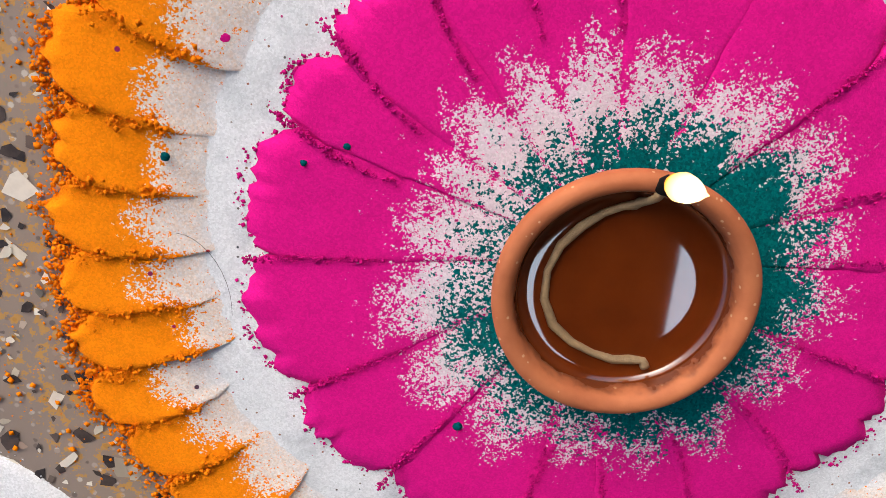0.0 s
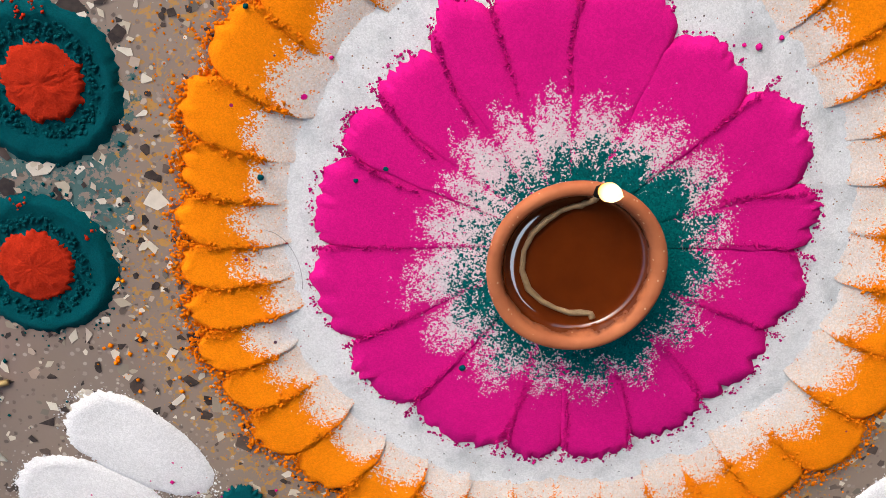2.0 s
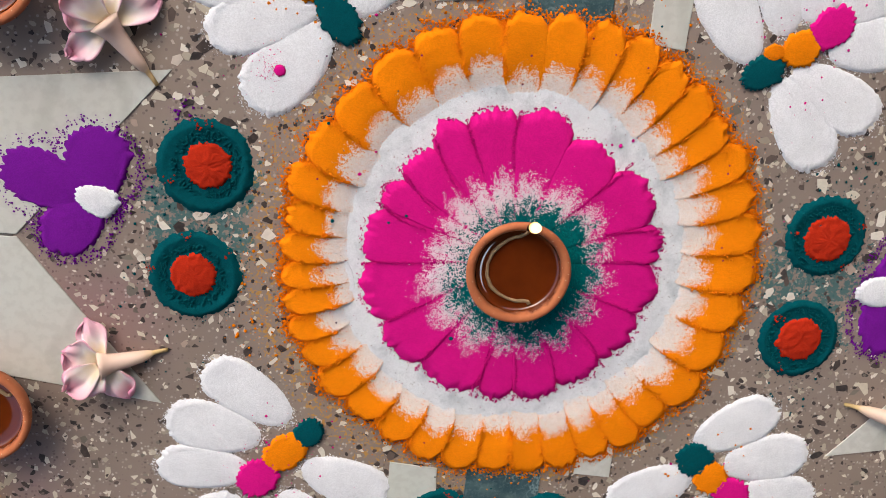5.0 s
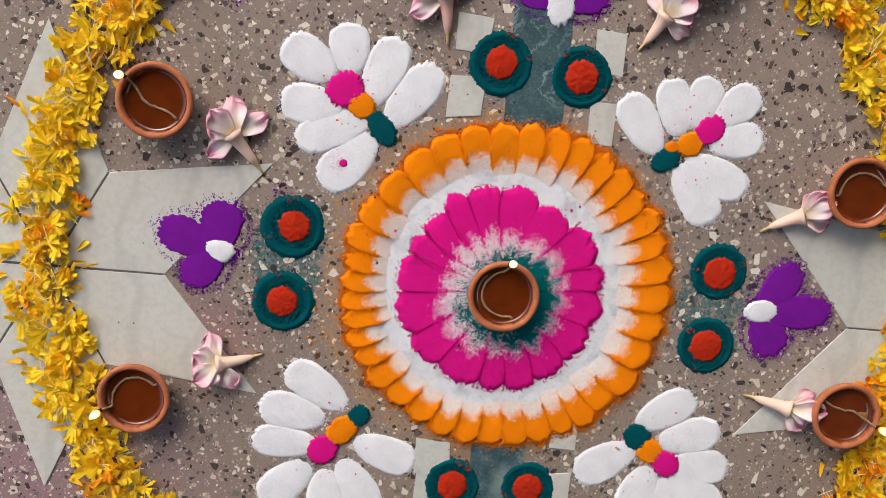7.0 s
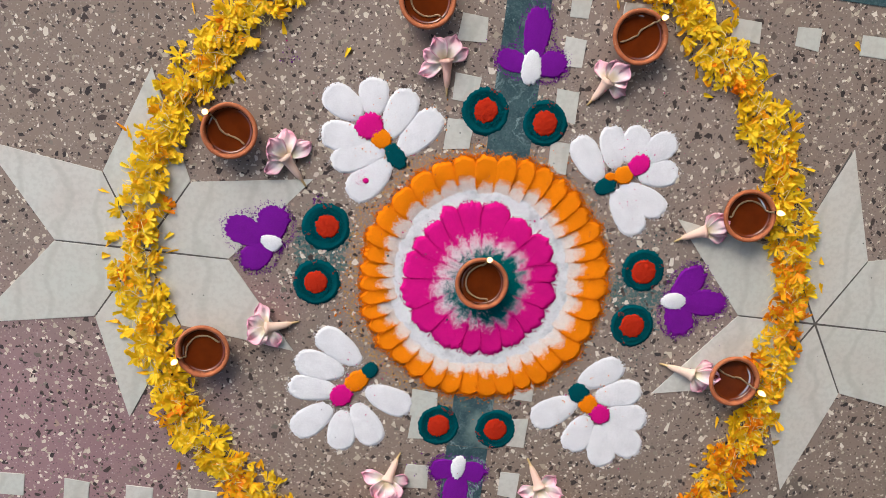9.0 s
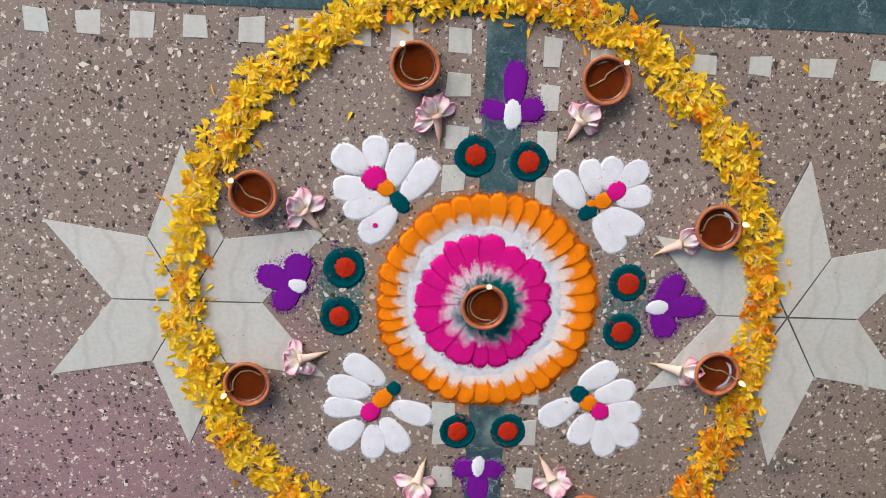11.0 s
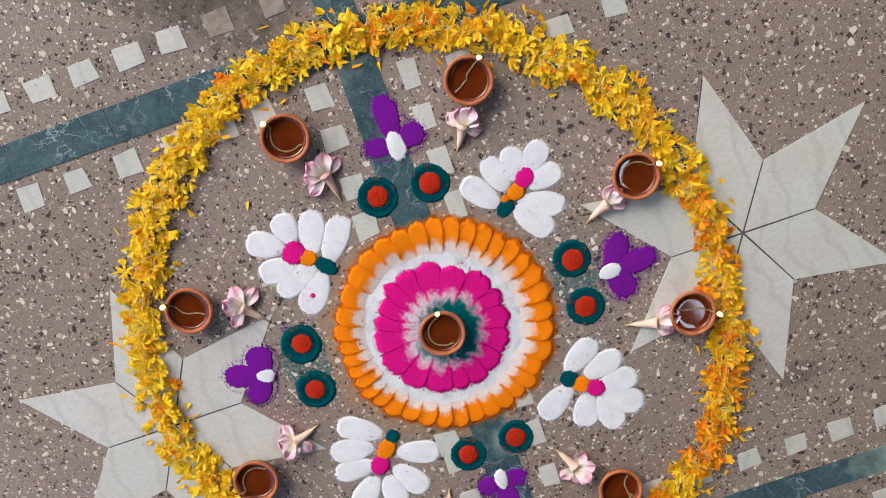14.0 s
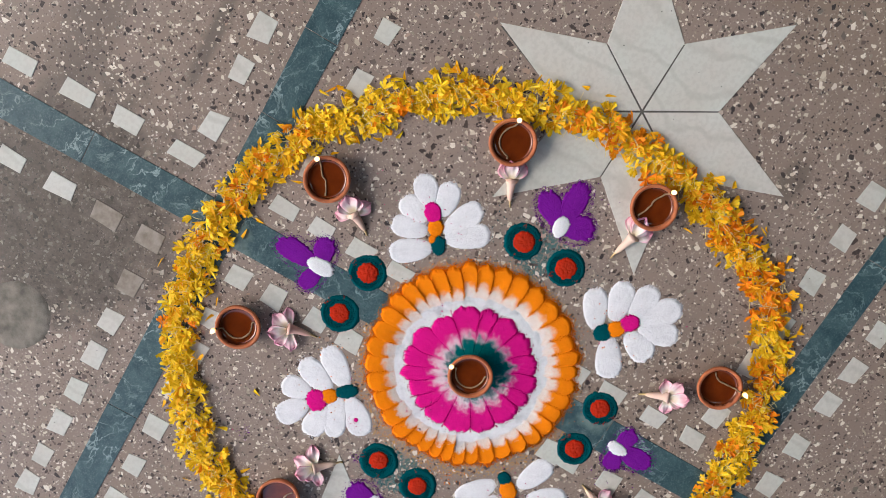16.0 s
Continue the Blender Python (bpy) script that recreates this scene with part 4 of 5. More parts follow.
def diya(x, y, heading, sweep, reach, label, seed, z=0.0, lean=(0.0, 0.0)):
    """heading: where the flame sits on the rim; sweep: degrees the wick runs on round the bowl; reach: how far from the middle it lies."""
    ob = thing("oil_lamp", x, y, label, "oil lamp", "clay lamps in the rangoli", z)
    r = random.Random(seed)
    bowl = part("bowl", lathe(BOWL, 72, 0.018, seed), m_clay, ob)
    sub = bowl.modifiers.new("soft", "SUBSURF")
    sub.levels = sub.render_levels = 1
    part("oil", lathe(((0, 0.0190), (0.020, 0.0190), (0.0262, 0.0191), (0.0281, 0.0195), (0.0291, 0.0203), (0.0297, 0.0216)), 72), m_oil, ob, "brown oil filling the bowl")
    h = radians(heading)
    path = [(0.0352, 0.0305, 0), (0.0325, 0.0297, 0), (0.0300, 0.0278, 0.01), (0.0278, 0.0240, 0.03), (0.0262, 0.0206, 0.07)]
    n = 16
    for i in range(1, n + 1):
        k = i / n
        bend = 0.5 - 0.5 * math.cos(math.pi * min(1.0, k * 1.15))
        rad = 0.0262 + (reach - 0.0262) * math.sin(math.pi * k) + r.uniform(-0.0004, 0.0004)
        path.append((rad, 0.0198 + 0.0004 * math.sin(7 * k), 0.07 + bend * sweep))
    pts = []
    for rad, pz, off in path:
        a = h + (off if abs(off) <= 0.08 else 0.07 + radians(off - 0.07))
        pts.append((rad * math.cos(a), rad * math.sin(a), pz))
    wick = part("wick", tube(pts, [0.00125 + 0.0002 * math.sin(i * 1.7) for i in range(len(pts))]), m_wick, ob, "soaked cotton wick")
    tip = [Vector(pts[0]) * 1.0, Vector((0.0365 * math.cos(h), 0.0365 * math.sin(h), 0.0325)), Vector((0.0370 * math.cos(h), 0.0370 * math.sin(h), 0.0350))]
    part("charred_tip", tube([Vector(pts[1])] + tip, (0.0019, 0.0019, 0.0015, 0.0006)), m_char, wick, "black charred wick end")
    bm = lathe(((0, 0), (0.0020, 0.0008), (0.0032, 0.0035), (0.0039, 0.0065), (0.0035, 0.0105), (0.0024, 0.0150), (0.0008, 0.0190), (0, 0.0215)), 24)
    for v in bm.verts:
        k = (v.co.z / 0.0215) ** 1.3
        v.co.x += 0.0008 * math.sin(v.co.z * 180 + seed) + lean[0] * k
        v.co.y += lean[1] * k
    part("flame", turn(bm, 0.0360 * math.cos(h), 0.0360 * math.sin(h), 0.0322, 0), m_flame, ob, "small yellow-white flame")
    return ob


diya(0.0, 0.0, 86, 205, 0.0215, "terracotta oil lamp burning at the middle of the mandala", 1, z=0.0036, lean=(0.004, 0.004))
diya(-0.1190, 0.3620, 122, 190, 0.0200, "lit terracotta oil lamp beside a pink flower", 2)
diya(0.1635, 0.3520, 48, 150, 0.0030, "lit terracotta oil lamp with straight wick by marble squares", 3)
diya(0.3560, 0.1355, 17, 170, 0.0200, "lit terracotta oil lamp against the garland on star marble", 4)
diya(0.3800, -0.1020, -14, 160, 0.0040, "lit terracotta oil lamp, glossy oil, on star marble", 5)
diya(0.1865, -0.3560, -68, 110, 0.0090, "lit terracotta oil lamp near the bottom of the garland", 6)
diya(-0.1250, -0.3700, 245, 170, 0.0180, "lit terracotta oil lamp inside the garland", 7)
diya(-0.3675, -0.1380, 202, -170, 0.0210, "lit terracotta oil lamp touching the garland by star marble", 8)
diya(-0.3555, 0.1650, 143, 175, 0.0060, "lit terracotta oil lamp with a hooked wick", 9)


hair = thing("hair_fibre", -0.1285, -0.0027, "thin dark fibre curled on the white powder", "fibre")
part("strand", tube([(0.0162 * math.sin(k), -0.0010 - 0.026 * (1 - math.cos(k)) ** 0.9, 0.0048 - 0.0012 * k) for k in [i * 0.16 for i in range(11)]], [0.00007] * 11, 5), m_char, hair)
splash = thing("powder_splash", -0.1726, 0.1189, "magenta powder blot and fine spray on a white petal", "powder")
part("blot", turn(mound(0.0078, 0.0039, 0.0037, 0.0012, 610, crumble=0.16, tip_only=False, spokes=40, rings=6), -0.0039, 0, 0.0027, 0), m_magenta, splash)
rng = random.Random(61)
spots = [(-abs(rng.gauss(0.002, 0.009)), rng.gauss(0.001, 0.0065), 0.0026) for _ in range(130)]
crumbs("spray", spots, [rng.uniform(0.0002, 0.0005) for _ in spots], m_magenta, splash, "fine magenta spray", 62)


# ------------------------------------------------------------------ pink trumpet flowers
def pink_flower(ex, ey, hx, hy, roll, open_, label, seed):
    """A fallen trumpet flower: stalk end at (ex, ey), mouth at (hx, hy)."""
    ob = thing("pink_flower", ex, ey, label, "flower", "pink flowers in the rangoli")
    r = random.Random(seed)
    ln = math.hypot(hx - ex, hy - ey) * 0.86
    a = math.degrees(math.atan2(hy - ey, hx - ex))
    ob.matrix_world = pose(ex, ey, 0, 0, 0, a)
    prof = ((0.0, 0.0014), (0.10, 0.0015), (0.22, 0.0018), (0.27, 0.0030), (0.38, 0.0044), (0.60, 0.0056), (0.80, 0.0068), (0.92, 0.0086), (1.0, 0.0105))
    part("flower_tube", tube([(u * ln, 0.0014 * math.sin(u * 3 + seed), max(w, 0.0016) + 0.0012 * u) for u, w in prof], [w for _, w in prof], 16), m_tube, ob)
    for i in range(5):
        head = radians((-92, 90, -38, 44, 4)[i] * min(1.0, open_) + roll * 0.3 + r.uniform(-10, 10))
        pitch = (0.10, 0.14, 0.34, 0.45, 0.60)[i] + r.uniform(-0.08, 0.08)
        bm = bmesh.new()
        uv = bm.loops.layers.uv.new("UVMap")
        nu, nv = 14, 16
        size, wide = r.uniform(0.023, 0.034), r.uniform(0.0105, 0.0150)
        droop, cup, phase = r.uniform(0.4, 0.9), r.uniform(0.1, 0.5), r.uniform(0, 6)
        ch, sh = math.cos(head), math.sin(head)
        grid, edge = [], {}
        for p in range(nu + 1):
            u = p / nu
            row = []
            for q in range(nv + 1):
                v = -1 + 2 * q / nv
                half = wide * (0.32 + 0.68 * math.sin(min(1.0, u * 1.25) * 1.57)) * (1.0 if u < 0.62 else math.sqrt(max(0.02, 1 - ((u - 0.62) / 0.385) ** 2)))
                lx = size * (u - 0.12 * v * v * u + 0.045 * u ** 3 * math.sin(9 * v + 3 * phase) + 0.03 * u ** 3 * math.sin(21 * v + phase))
                ly = v * half
                lz = size * (u * pitch - 0.45 * droop * u * u) + cup * half * v * v * 0.8 + 0.0034 * u * u * math.sin(4.2 * v + phase) + 0.0016 * u ** 3 * math.sin(11 * v + 2 * phase) + 0.0012 * u * math.sin(9 * u + 3 * v + phase)
                x = ln * 0.93 + 0.004 * ch + lx * ch - ly * sh
                y = 0.004 * sh + lx * sh + ly * ch
                z = max(0.0082 + 0.0007 * i + lz, 0.0013 + 0.0006 * (1 + math.sin(3 * v + phase)))
                w = bm.verts.new((x, y, z))
                edge[w] = (max(u ** 1.7, (abs(v) ** 4) * 0.95 * min(1.0, u * 2.0)), 0.5 + v / 2)
                row.append(w)
            grid.append(row)
        for p in range(nu):
            for q in range(nv):
                bm.faces.new((grid[p][q], grid[p + 1][q], grid[p + 1][q + 1], grid[p][q + 1]))
        for f in bm.faces:
            f.smooth = True
            for loop in f.loops:
                loop[uv].uv = edge[loop.vert]
        petal = part("petal", bm, m_pink, ob)
        thick = petal.modifiers.new("thickness", "SOLIDIFY")
        thick.thickness = 0.0007
    return ob


pink_flower(-0.253, 0.100, -0.287, 0.147, 20, 1.25, "pale pink trumpet flower, wide open, fallen on its side", 11)
pink_flower(-0.243, -0.089, -0.297, -0.101, 40, 1.35, "pink-edged white trumpet flower with salmon tube", 12)
pink_flower(0.266, 0.084, 0.312, 0.110, 10, 0.35, "half-closed pink trumpet flower with cream tube", 13)
pink_flower(0.276, -0.096, 0.334, -0.104, 0, 0.35, "pink trumpet flower with cream tube on star marble", 14)
pink_flower(-0.077, 0.244, -0.088, 0.300, 55, 1.25, "pink trumpet flower with folded petals below a lamp", 15)
pink_flower(0.112, 0.256, 0.138, 0.298, -40, 0.75, "pink trumpet flower with green stalk end", 16)
pink_flower(-0.079, -0.269, -0.099, -0.317, 70, 1.1, "deep pink trumpet flower with slim tube", 17)
pink_flower(0.107, -0.259, 0.131, -0.309, 35, 1.1, "coral pink trumpet flower with slim tube", 18)


# ------------------------------------------------------------------ marigold garland
GARLAND_R = ((0, 0.445), (10, 0.442), (35, 0.447), (56, 0.452), (78, 0.468), (96, 0.478), (128, 0.473), (150, 0.470), (173, 0.471), (190, 0.467), (205, 0.463), (218, 0.457), (233, 0.446),
             (262, 0.455), (286, 0.473), (303, 0.490), (316, 0.492), (332, 0.466), (349, 0.450), (360, 0.445))


def garland_radius(deg):
    return float(np.interp(deg % 360, [p[0] for p in GARLAND_R], [p[1] for p in GARLAND_R]))


def petal_shape(r, kind):
    """A marigold ray petal: narrow foot, broad end cut into lobes, curled along and across."""
    ln, wd = (r.uniform(0.013, 0.020), r.uniform(0.0021, 0.0035)) if kind == "ray" else (r.uniform(0.009, 0.014), r.uniform(0.0036, 0.0054))
    curl, cup, twist = r.uniform(-0.9, 1.6), r.uniform(-0.4, 0.9), r.uniform(-0.8, 0.8)
    verts, faces, nu, nv = [], [], 5, 4
    lobes = [r.uniform(-0.16, 0.06) for _ in range(nv + 1)]
    for i in range(nu + 1):
        u = i / nu
        half = wd * (0.16 + 0.84 * math.sin(min(1.0, u * 1.05) * 1.57) ** 1.2)
        for k in range(nv + 1):
            v = -1 + 2 * k / nv
            t = twist * u
            tip = (lobes[k] - 0.10 * abs(v)) if i == nu else 0.0
            wave = 0.16 * half * math.sin(3.0 * v + 5 * u + curl)
            x = ln * (u - 0.5 + tip)
            y = v * half * math.cos(t)
            z = 0.45 * ln * curl * (u - 0.45) ** 2 + v * half * math.sin(t) + cup * half * (v * v - 0.4) * 0.8 + wave
            verts.append((x, y, z))
    for i in range(nu):
        for k in range(nv):
            a = i * (nv + 1) + k
            faces.append((a, a + 1, a + nv + 2, a + nv + 1))
    return verts, faces


garland = thing("marigold_garland", 0, 0, "ring of loose yellow and orange marigold petals on the floor", "garland")
rng = random.Random(77)
shapes = [petal_shape(rng, "ray" if i % 4 else "broad") for i in range(40)]


def garland_spot(r, deg=None):
    deg = r.uniform(0, 360) if deg is None else deg
    lump = noise.noise(Vector((deg * 0.11, 3.3, 0))) * 0.007
    wide = 0.0165 + 0.005 * noise.noise(Vector((deg * 0.16, 9.1, 0)))
    off = max(-1.7, min(1.7, r.gauss(0, 0.95)))
    rad = garland_radius(deg) + lump + off * wide
    top = 0.0120 * math.exp(-0.5 * off * off) * (0.75 + 0.5 * noise.noise(Vector((deg * 0.4, off, 5))))
    t = radians(deg)
    return rad * math.cos(t), rad * math.sin(t), max(0.0, top)


def tuft(r, open_face):
    """A torn piece of a marigold head: notched ray petals that fan out from one foot."""
    vs, fs = [], []
    for _ in range(r.randint(11, 16) if open_face else r.randint(6, 11)):
        a = r.uniform(0, 6.283) if open_face else r.gauss(0, 0.55)
        pitch = r.uniform(0.20, 0.80) if open_face else r.uniform(-0.02, 0.50)
        ln, wd = r.uniform(0.009, 0.017), r.uniform(0.0014, 0.0030)
        curl, cup, twist = r.uniform(-0.3, 0.9), r.uniform(-0.5, 0.8), r.gauss(0, 0.35)
        lobes = [r.uniform(-0.16, 0.06) for _ in range(5)]
        ca, sa, shift, n = math.cos(a), math.sin(a), r.gauss(0, 0.0016), len(vs)
        for i in range(6):
            u = i / 5
            half = wd * (0.18 + 0.82 * math.sin(min(1.0, u * 1.08) * 1.57) ** 1.1)
            for k in range(5):
                v = -1 + k / 2
                px = ln * (u + ((lobes[k] - 0.09 * abs(v)) if i == 5 else 0.0))
                py = v * half * math.cos(twist * u) + shift
                pz = ln * (u * pitch - 0.5 * curl * u * u) + v * half * math.sin(twist * u) + cup * half * (v * v - 0.4) * 0.7 + 0.14 * half * math.sin(4 * v + 6 * u)
                vs.append((ca * px - sa * py, sa * px + ca * py, pz))
        for i in range(5):
            for k in range(4):
                q = n + i * 5 + k
                fs.append((q, q + 1, q + 6, q + 5))
    return np.array(vs), fs


def heap(count, seed):
    """Torn marigold heads strewn along the ring, each of one colour."""
    r = random.Random(seed)
    kinds = [tuft(r, i % 4 == 0) for i in range(36)]
    layers = {"lemon": ([], []), "golden": ([], []), "orange": ([], [])}
    for i in range(count):
        deg = 360 * (i + r.uniform(-1.5, 1.5)) / count
        x, y, top = garland_spot(r, deg)
        hue = 0.9 * noise.noise(Vector((math.cos(radians(deg)) * 9, math.sin(radians(deg)) * 9, 2.2))) + r.gauss(0, 0.32) + 0.45 * x - 0.25 * y
        vs, fs = layers["lemon" if hue < 0.20 else "golden" if hue < 0.50 else "orange"]
        m = np.array(Euler((r.gauss(0, 0.22), r.gauss(0, 0.18), r.uniform(0, 6.283))).to_matrix()) * r.uniform(0.85, 1.2)
        verts, faces = kinds[r.randrange(36)]
        p = verts @ m.T + (x, y, 0.002 + 0.9 * top * r.random() ** 0.6)
        p[:, 2] = np.maximum(p[:, 2], 0.0013)
        n = len(vs)
        vs.extend(map(tuple, p))
        fs.extend(tuple(n + j for j in f) for f in faces)
    for hue, (vs, fs) in layers.items():
        ob = sheet(hue + "_petal_layer", vs, fs, m_marigold[hue], garland, "heaped " + hue + " marigold petals")
        ob["kind"] = "stuff"


heap(1700, 78)


def threads(count, seed):
    """Pale thin florets sticking out of the heap."""
    r = random.Random(seed)
    vs, fs = [], []
    for _ in range(count):
        x, y, top = garland_spot(r)
        a, ln, w = r.uniform(0, 6.283), r.uniform(0.008, 0.018), r.uniform(0.0003, 0.0005)
        z = 0.003 + top * r.uniform(0.7, 1.15)
        bend, rise = r.uniform(-0.5, 0.5), r.uniform(-0.3, 0.35)
        n = len(vs)
        for i in range(4):
            u = i / 3 - 0.5
            b = a + bend * u
            px, py, pz = x + ln * u * math.cos(b), y + ln * u * math.sin(b), max(0.0015, z + rise * ln * u)
            vs += [(px - w * math.sin(b), py + w * math.cos(b), pz), (px, py, pz + w), (px + w * math.sin(b), py - w * math.cos(b), pz)]
        for i in range(3):
            q = n + 3 * i
            fs += [(q, q + 1, q + 4, q + 3), (q + 1, q + 2, q + 5, q + 4)]
    ob = sheet("floret_layer", vs, fs, m_thread, garland, "pale thin marigold florets")
    ob["kind"] = "stuff"


threads(2000, 79)

# the topmost petals, and those strewn beside the ring
petal_meshes = []
for i, (verts, faces) in enumerate(shapes[:16]):
    me = bpy.data.meshes.new("marigold_petal")
    me.from_pydata(verts, [], faces)
    me.materials.append(m_gold)
    me.polygons.foreach_set("use_smooth", [True] * len(me.polygons))
    petal_meshes.append(me)
for i in range(290):
    ob = new("marigold_petal", rng.choice(petal_meshes))
    ob.parent = garland
    deg = rng.uniform(-60, 230)
    x, y, top = garland_spot(rng, deg)
    if i < 60:
        k = 1 + rng.choice((-1, 1)) * rng.uniform(0.075, 0.11) / 1.0
        t = radians(deg)
        x, y, top = garland_radius(deg) * k * math.cos(t), garland_radius(deg) * k * math.sin(t), 0
    z = 0.0035 + top * rng.uniform(0.85, 1.1)
    ob.matrix_basis = Matrix.Translation((x, y, z)) @ Euler((rng.gauss(0, 0.3), rng.gauss(0, 0.15), rng.uniform(0, 6.283))).to_matrix().to_4x4()
loose = thing("fallen_petal", -0.2150, 0.2850, "single yellow marigold petal fallen on the floor", "petal", "fallen petals")
ob = new("petal_blade", petal_meshes[1])
ob.parent = loose
ob.matrix_basis = pose(0, 0, 0.002, 0, 0, 70)
for x, y, a in ((0.276, 0.289, 100), (0.470, 0.380, 60), (-0.505, -0.050, 10), (-0.490, -0.115, 80), (0.046, 0.415, 20)):
    copy_thing(loose, pose(x, y, 0, 0, 0, a))


# ------------------------------------------------------------------ floor inlay, last
def inlay(points, mat, name, z=0.0011):
    return part(name, prism(points, -0.002, z), mat, ground)


def star(cx, cy, tip, notch, seed):
    """Six marble kites round a middle, with dark joints between them."""
    r = random.Random(seed)
    joint = [((tip - 0.004 if i % 2 else notch - 0.001) * 0.985, 60 * (i / 2)) for i in range(12)]
    part("joint", prism([(cx + d * math.cos(radians(a)), cy + d * math.sin(radians(a))) for d, a in joint], -0.002, 0.0007, 0.0002), m_joint, ground)
    for i in range(6):
        a0, a1, a2 = 60 * i, 60 * i + 30 + r.uniform(-1, 1), 60 * i + 60
        k = tip + r.uniform(-0.006, 0.006)
        pts = [(0.003, a1), (notch, a0 + 0.45), (k, a1), (notch, a2 - 0.45)]
        inlay([(cx + d * math.cos(radians(a)), cy + d * math.sin(radians(a))) for d, a in pts], m_marble, "marble_kite")


star(-0.4630, -0.0110, 0.2480, 0.1165, 1)
star(0.4935, -0.0115, 0.2590, 0.1165, 2)
star(0.4965, -0.8150, 0.2600, 0.1165, 3)


def strip(x0, x1, y0, y1, cuts, along_x, seed):
    """A marble strip laid in lengths that meet in hairline joints."""
    r = random.Random(seed)
    for a, b in zip(cuts, cuts[1:]):
        j = [r.uniform(-0.0012, 0.0012) for _ in range(4)]
        if along_x:
            pts = [(a + 0.0005, y0 + j[0]), (b - 0.0005, y0 + j[1]), (b - 0.0005, y1 + j[2]), (a + 0.0005, y1 + j[3])]
        else:
            pts = [(x0 + j[0], a + 0.0005), (x1 + j[1], a + 0.0005), (x1 + j[2], b - 0.0005), (x0 + j[3], b - 0.0005)]
        inlay(pts, m_green, "green_marble_slab")


strip(0, 0, 0.4365, 0.4905, (-1.5, -1.1, -0.62, -0.36, -0.014, 0.20, 0.345, 0.62, 0.95, 1.4), True, 5)
strip(0, 0, -0.4900, -0.4440, (-1.5, -1.0, -0.55, -0.20, 0.10, 0.48, 0.9, 1.4), True, 6)
strip(-0.0140, 0.0450, 0, 0, (-0.4425, -0.25, 0.08, 0.30, 0.4350), False, 7)
strip(-0.0130, 0.0420, 0, 0, (0.4920, 0.70, 0.95, 1.4), False, 8)
strip(-0.0130, 0.0420, 0, 0, (-1.3, -0.9, -0.4915), False, 9)

rng = random.Random(31)


def square(x, y, w=0.0185, h=0.0185, mat=None):
    pts = [(x + sx * w * rng.uniform(0.80, 1.10), y + sy * h * rng.uniform(0.80, 1.10)) for sx, sy in ((-1, -1), (1, -1), (1, 1), (-1, 1))]
    inlay(pts, mat or m_marble, "marble_square")


for x in (-0.825, -0.747, -0.6695, -0.5949, -0.5167, -0.4404, -0.3604, -0.2800, -0.2050, -0.1400):
    square(x, 0.4050, 0.0185, 0.0180)
for x in (0.1600, 0.2360, 0.3135, 0.4003, 0.4960, 0.5883, 0.6700, 0.7500):
    square(x, 0.3820, 0.0200, 0.0150)
for x in (-0.73, -0.645, -0.5638, -0.5047, -0.4342, -0.3661, -0.2948, -0.2272):
    square(x, 0.5480, 0.0215, 0.0165)
for x in (0.144, 0.240, 0.3114, 0.392, 0.470, 0.55):
    square(x, 0.5450, 0.0215, 0.0165)
for x in (-0.80, -0.7116, -0.6241, -0.5349, -0.4458, -0.3566, -0.275, -0.20, -0.125):
    square(x, -0.3720 - 0.02 * (x > -0.3), 0.0200, 0.0170)
for x in (0.1401, 0.2385, 0.3230, 0.4070, 0.4870, 0.5620, 0.64, 0.72):
    square(x, -0.3890, 0.0200, 0.0170)
for x in (-0.07, 0.0805, 0.1626, 0.2480, 0.3150, 0.3870, 0.4550, 0.5360, 0.61):
    square(x, -0.5360, 0.0200, 0.0165)
for y in (0.4000, 0.3360, 0.2570, 0.1950, 0.12, -0.1890, -0.2250, -0.3030, -0.375):
    square(-0.0540, y, 0.0190, 0.0195)
for y in (0.3900, 0.3210, 0.2510, 0.1800, -0.1500, -0.2210, -0.3040, -0.3790):
    square(0.0845, y, 0.0150, 0.0210)
for y in (0.5625, 0.6639, 0.7483, 0.8429, 0.93):
    square(0.0820, y, 0.0150, 0.0255)
for y in (0.7127, 0.7957, 0.88):
    square(-0.0650, y, 0.0160, 0.0240)
square(-0.0701, 0.5524, 0.0170, 0.0200, m_soiled)
square(-0.0696, 0.6276, 0.0170, 0.0230, m_soiled)
square(-0.1510, 0.5494, 0.0200, 0.0170, m_soiled)

flat_stone = thing("flat_stone", -0.297, 0.687, "round worn grey stone lying flat on the floor", "stone")
bm = mound(0.118, 0.058, 0.056, 0.004, 900, crumble=0.03, tip_only=False, spokes=80, rings=12, flat=4)
part("stone_body", turn(bm, -0.059, 0, 0, 0), m_stone, flat_stone)


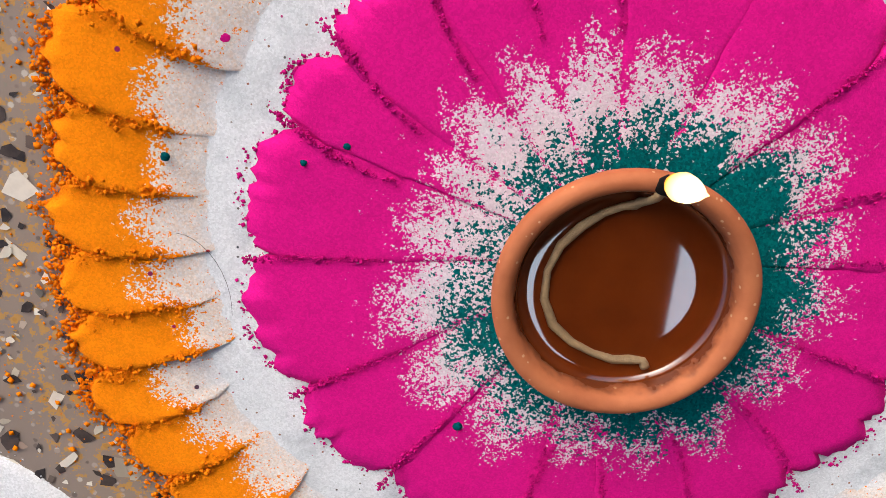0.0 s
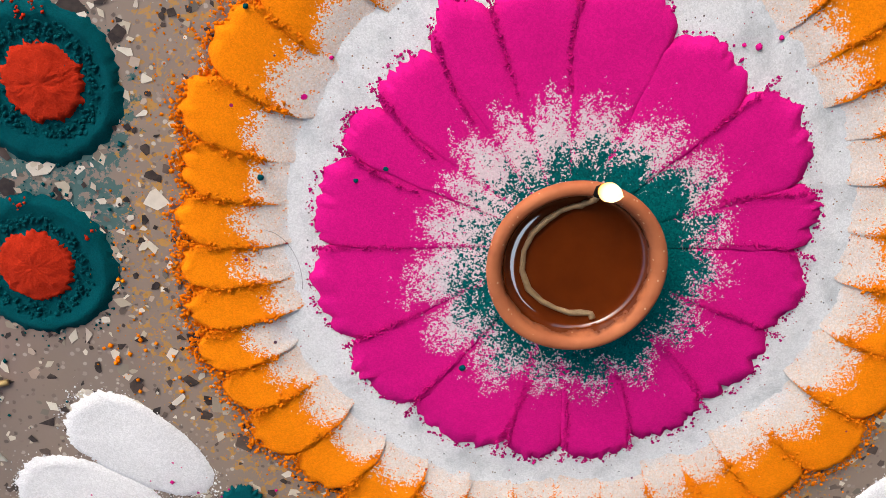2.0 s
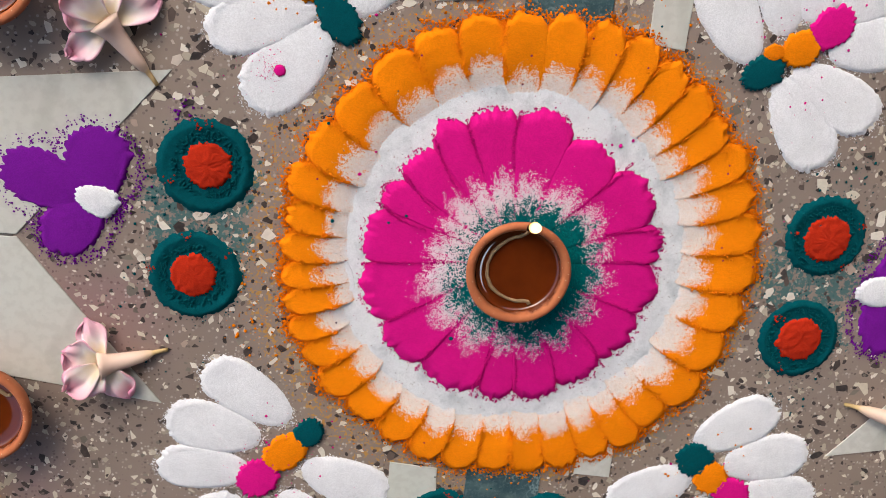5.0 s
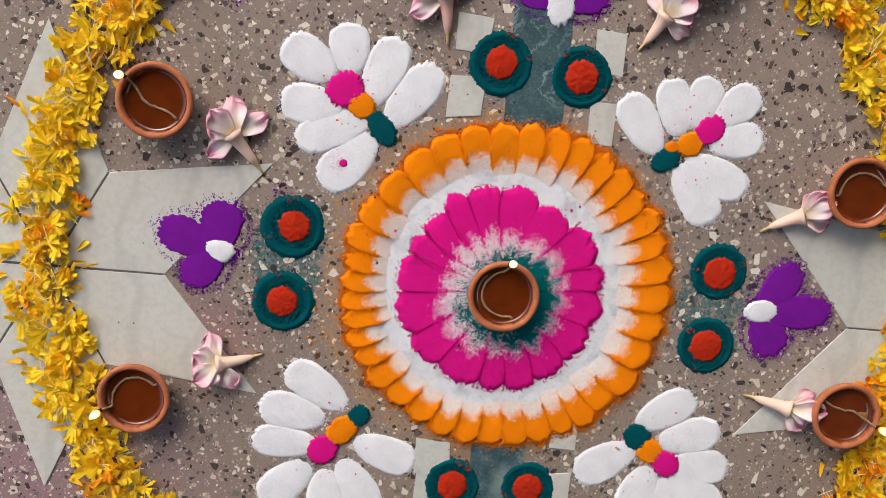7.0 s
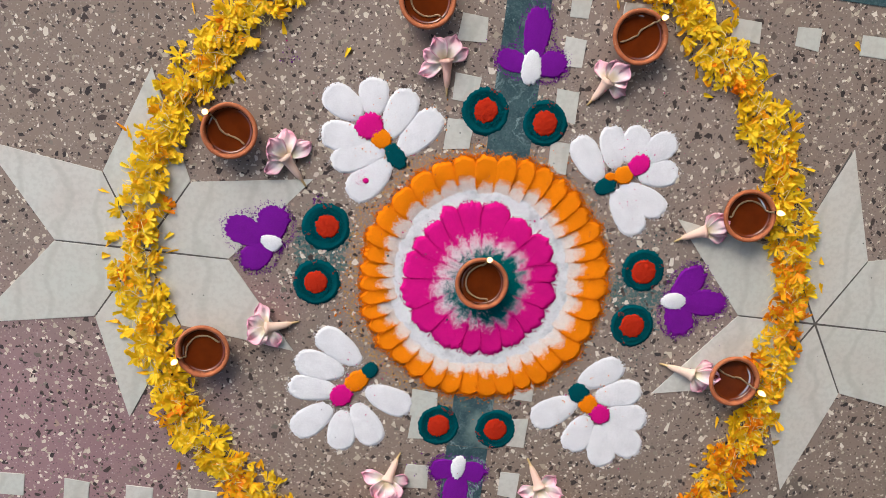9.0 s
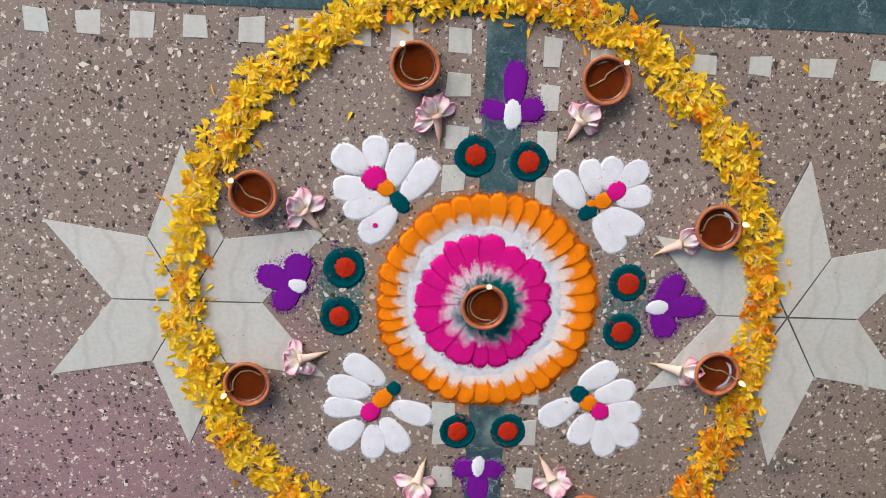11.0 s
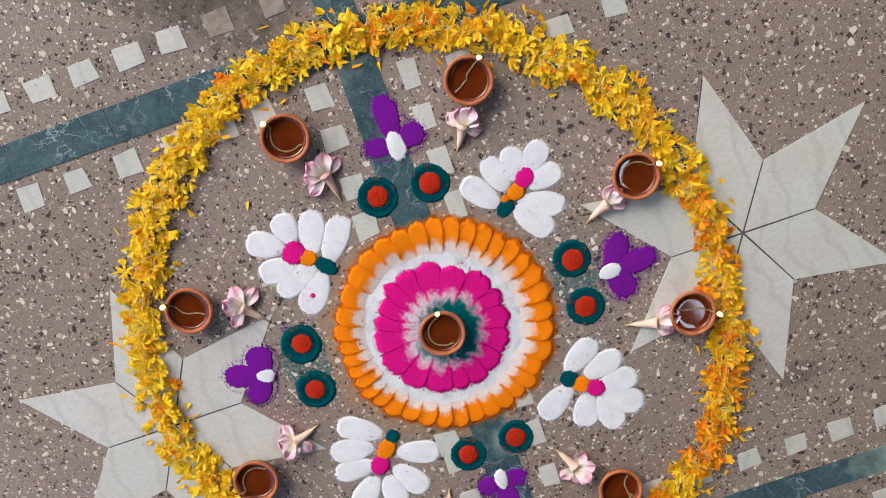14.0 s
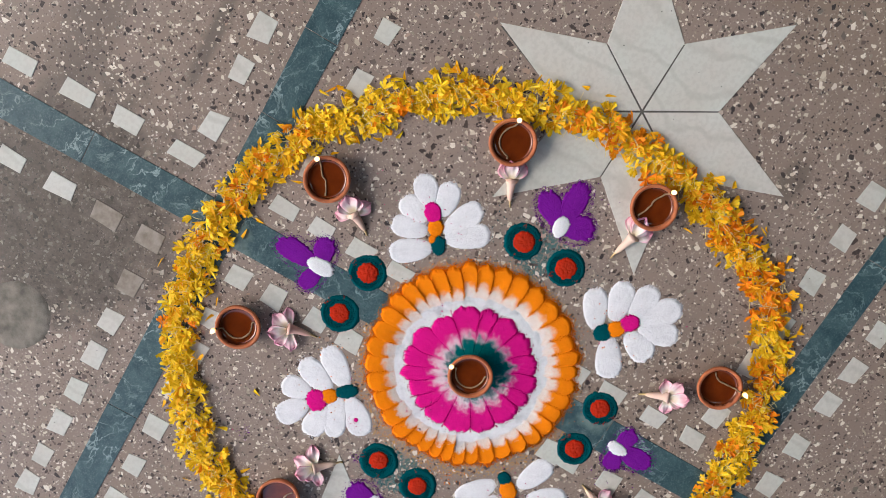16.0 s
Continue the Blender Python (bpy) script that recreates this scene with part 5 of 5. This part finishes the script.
def chip_field(count, seed):
    """Stone chips ground flush in the cement: irregular flat polygons of many sizes."""
    g = np.random.default_rng(seed)
    n = g.integers(4, 8, count)
    size = np.clip(g.lognormal(math.log(0.00175), 0.46, count), 0.0008, 0.0060)
    xs, ys = g.uniform(-1.0, 1.0, count), g.uniform(-0.85, 1.05, count)
    stretch, tilt = g.uniform(1.0, 2.0, count), g.uniform(0, 3.1416, count)
    vs, fs = [], []
    for i in range(count):
        a = np.sort(g.uniform(0, 6.2832, n[i]))
        if np.max(np.diff(np.append(a, a[0] + 6.2832))) > 2.7:
            a = np.arange(n[i]) * 6.2832 / n[i] + g.uniform(-0.3, 0.3, n[i])
        rad = size[i] * g.uniform(0.75, 1.15, n[i])
        px, py = rad * np.cos(a) * stretch[i] ** 0.5, rad * np.sin(a) / stretch[i] ** 0.5
        c, s = math.cos(tilt[i]), math.sin(tilt[i])
        k = len(vs)
        z = 0.00015 + 0.0004 * i / count
        vs.extend(zip((xs[i] + c * px - s * py).tolist(), (ys[i] + s * px + c * py).tolist(), [z] * int(n[i])))
        fs.append(tuple(range(k, k + int(n[i]))))
    ob = sheet("chip_layer", vs, fs, m_chips, ground, "cream and dark stone chips", smooth=False)
    ob["kind"] = "stuff"


chip_field(80000, 12)

# loose powder strewn over the floor
rng = random.Random(55)
for name, mat, places, count, lab in (
        ("teal_dust", m_teal, ((-0.258, -0.035, 0.012), (-0.247, -0.062, 0.020), (-0.255, 0.030, 0.010), (-0.215, 0.008, 0.012), (0.235, 0.083, 0.012), (0.232, -0.085, 0.012), (0.016, 0.195, 0.025), (0.24, 0.0, 0.02), (0.012, -0.19, 0.02)), 520, "teal powder strewn on the floor"),
        ("magenta_dust", m_magenta, ((-0.22, 0.21, 0.05), (0.2, 0.2, 0.05), (0.19, -0.2, 0.05), (-0.19, 0.11, 0.012)), 160, "magenta specks strewn on the floor"),
        ("purple_dust", m_purple, ((-0.235, 0.083, 0.006), (-0.285, 0.03, 0.035), (0.34, -0.02, 0.03), (0.03, 0.31, 0.035), (-0.02, -0.29, 0.03), (-0.285, 0.27, 0.006)), 260, "purple specks strewn on the floor"),
        ("orange_dust", m_orange, ((-0.185, -0.07, 0.012), (-0.19, -0.02, 0.01), (0.1, 0.18, 0.02), (-0.1, 0.19, 0.02), (0.0, -0.19, 0.02)), 300, "orange specks strewn on the floor")):
    spots, sizes = [], []
    for _ in range(count):
        x, y, s = rng.choice(places)
        spots.append((rng.gauss(x, s), rng.gauss(y, s), 0.0004))
        sizes.append(rng.choice((0.0003, 0.0004, 0.0006, 0.0012)) * rng.uniform(0.7, 1.3))
    crumbs(name, spots, sizes, mat, ground, lab, count)
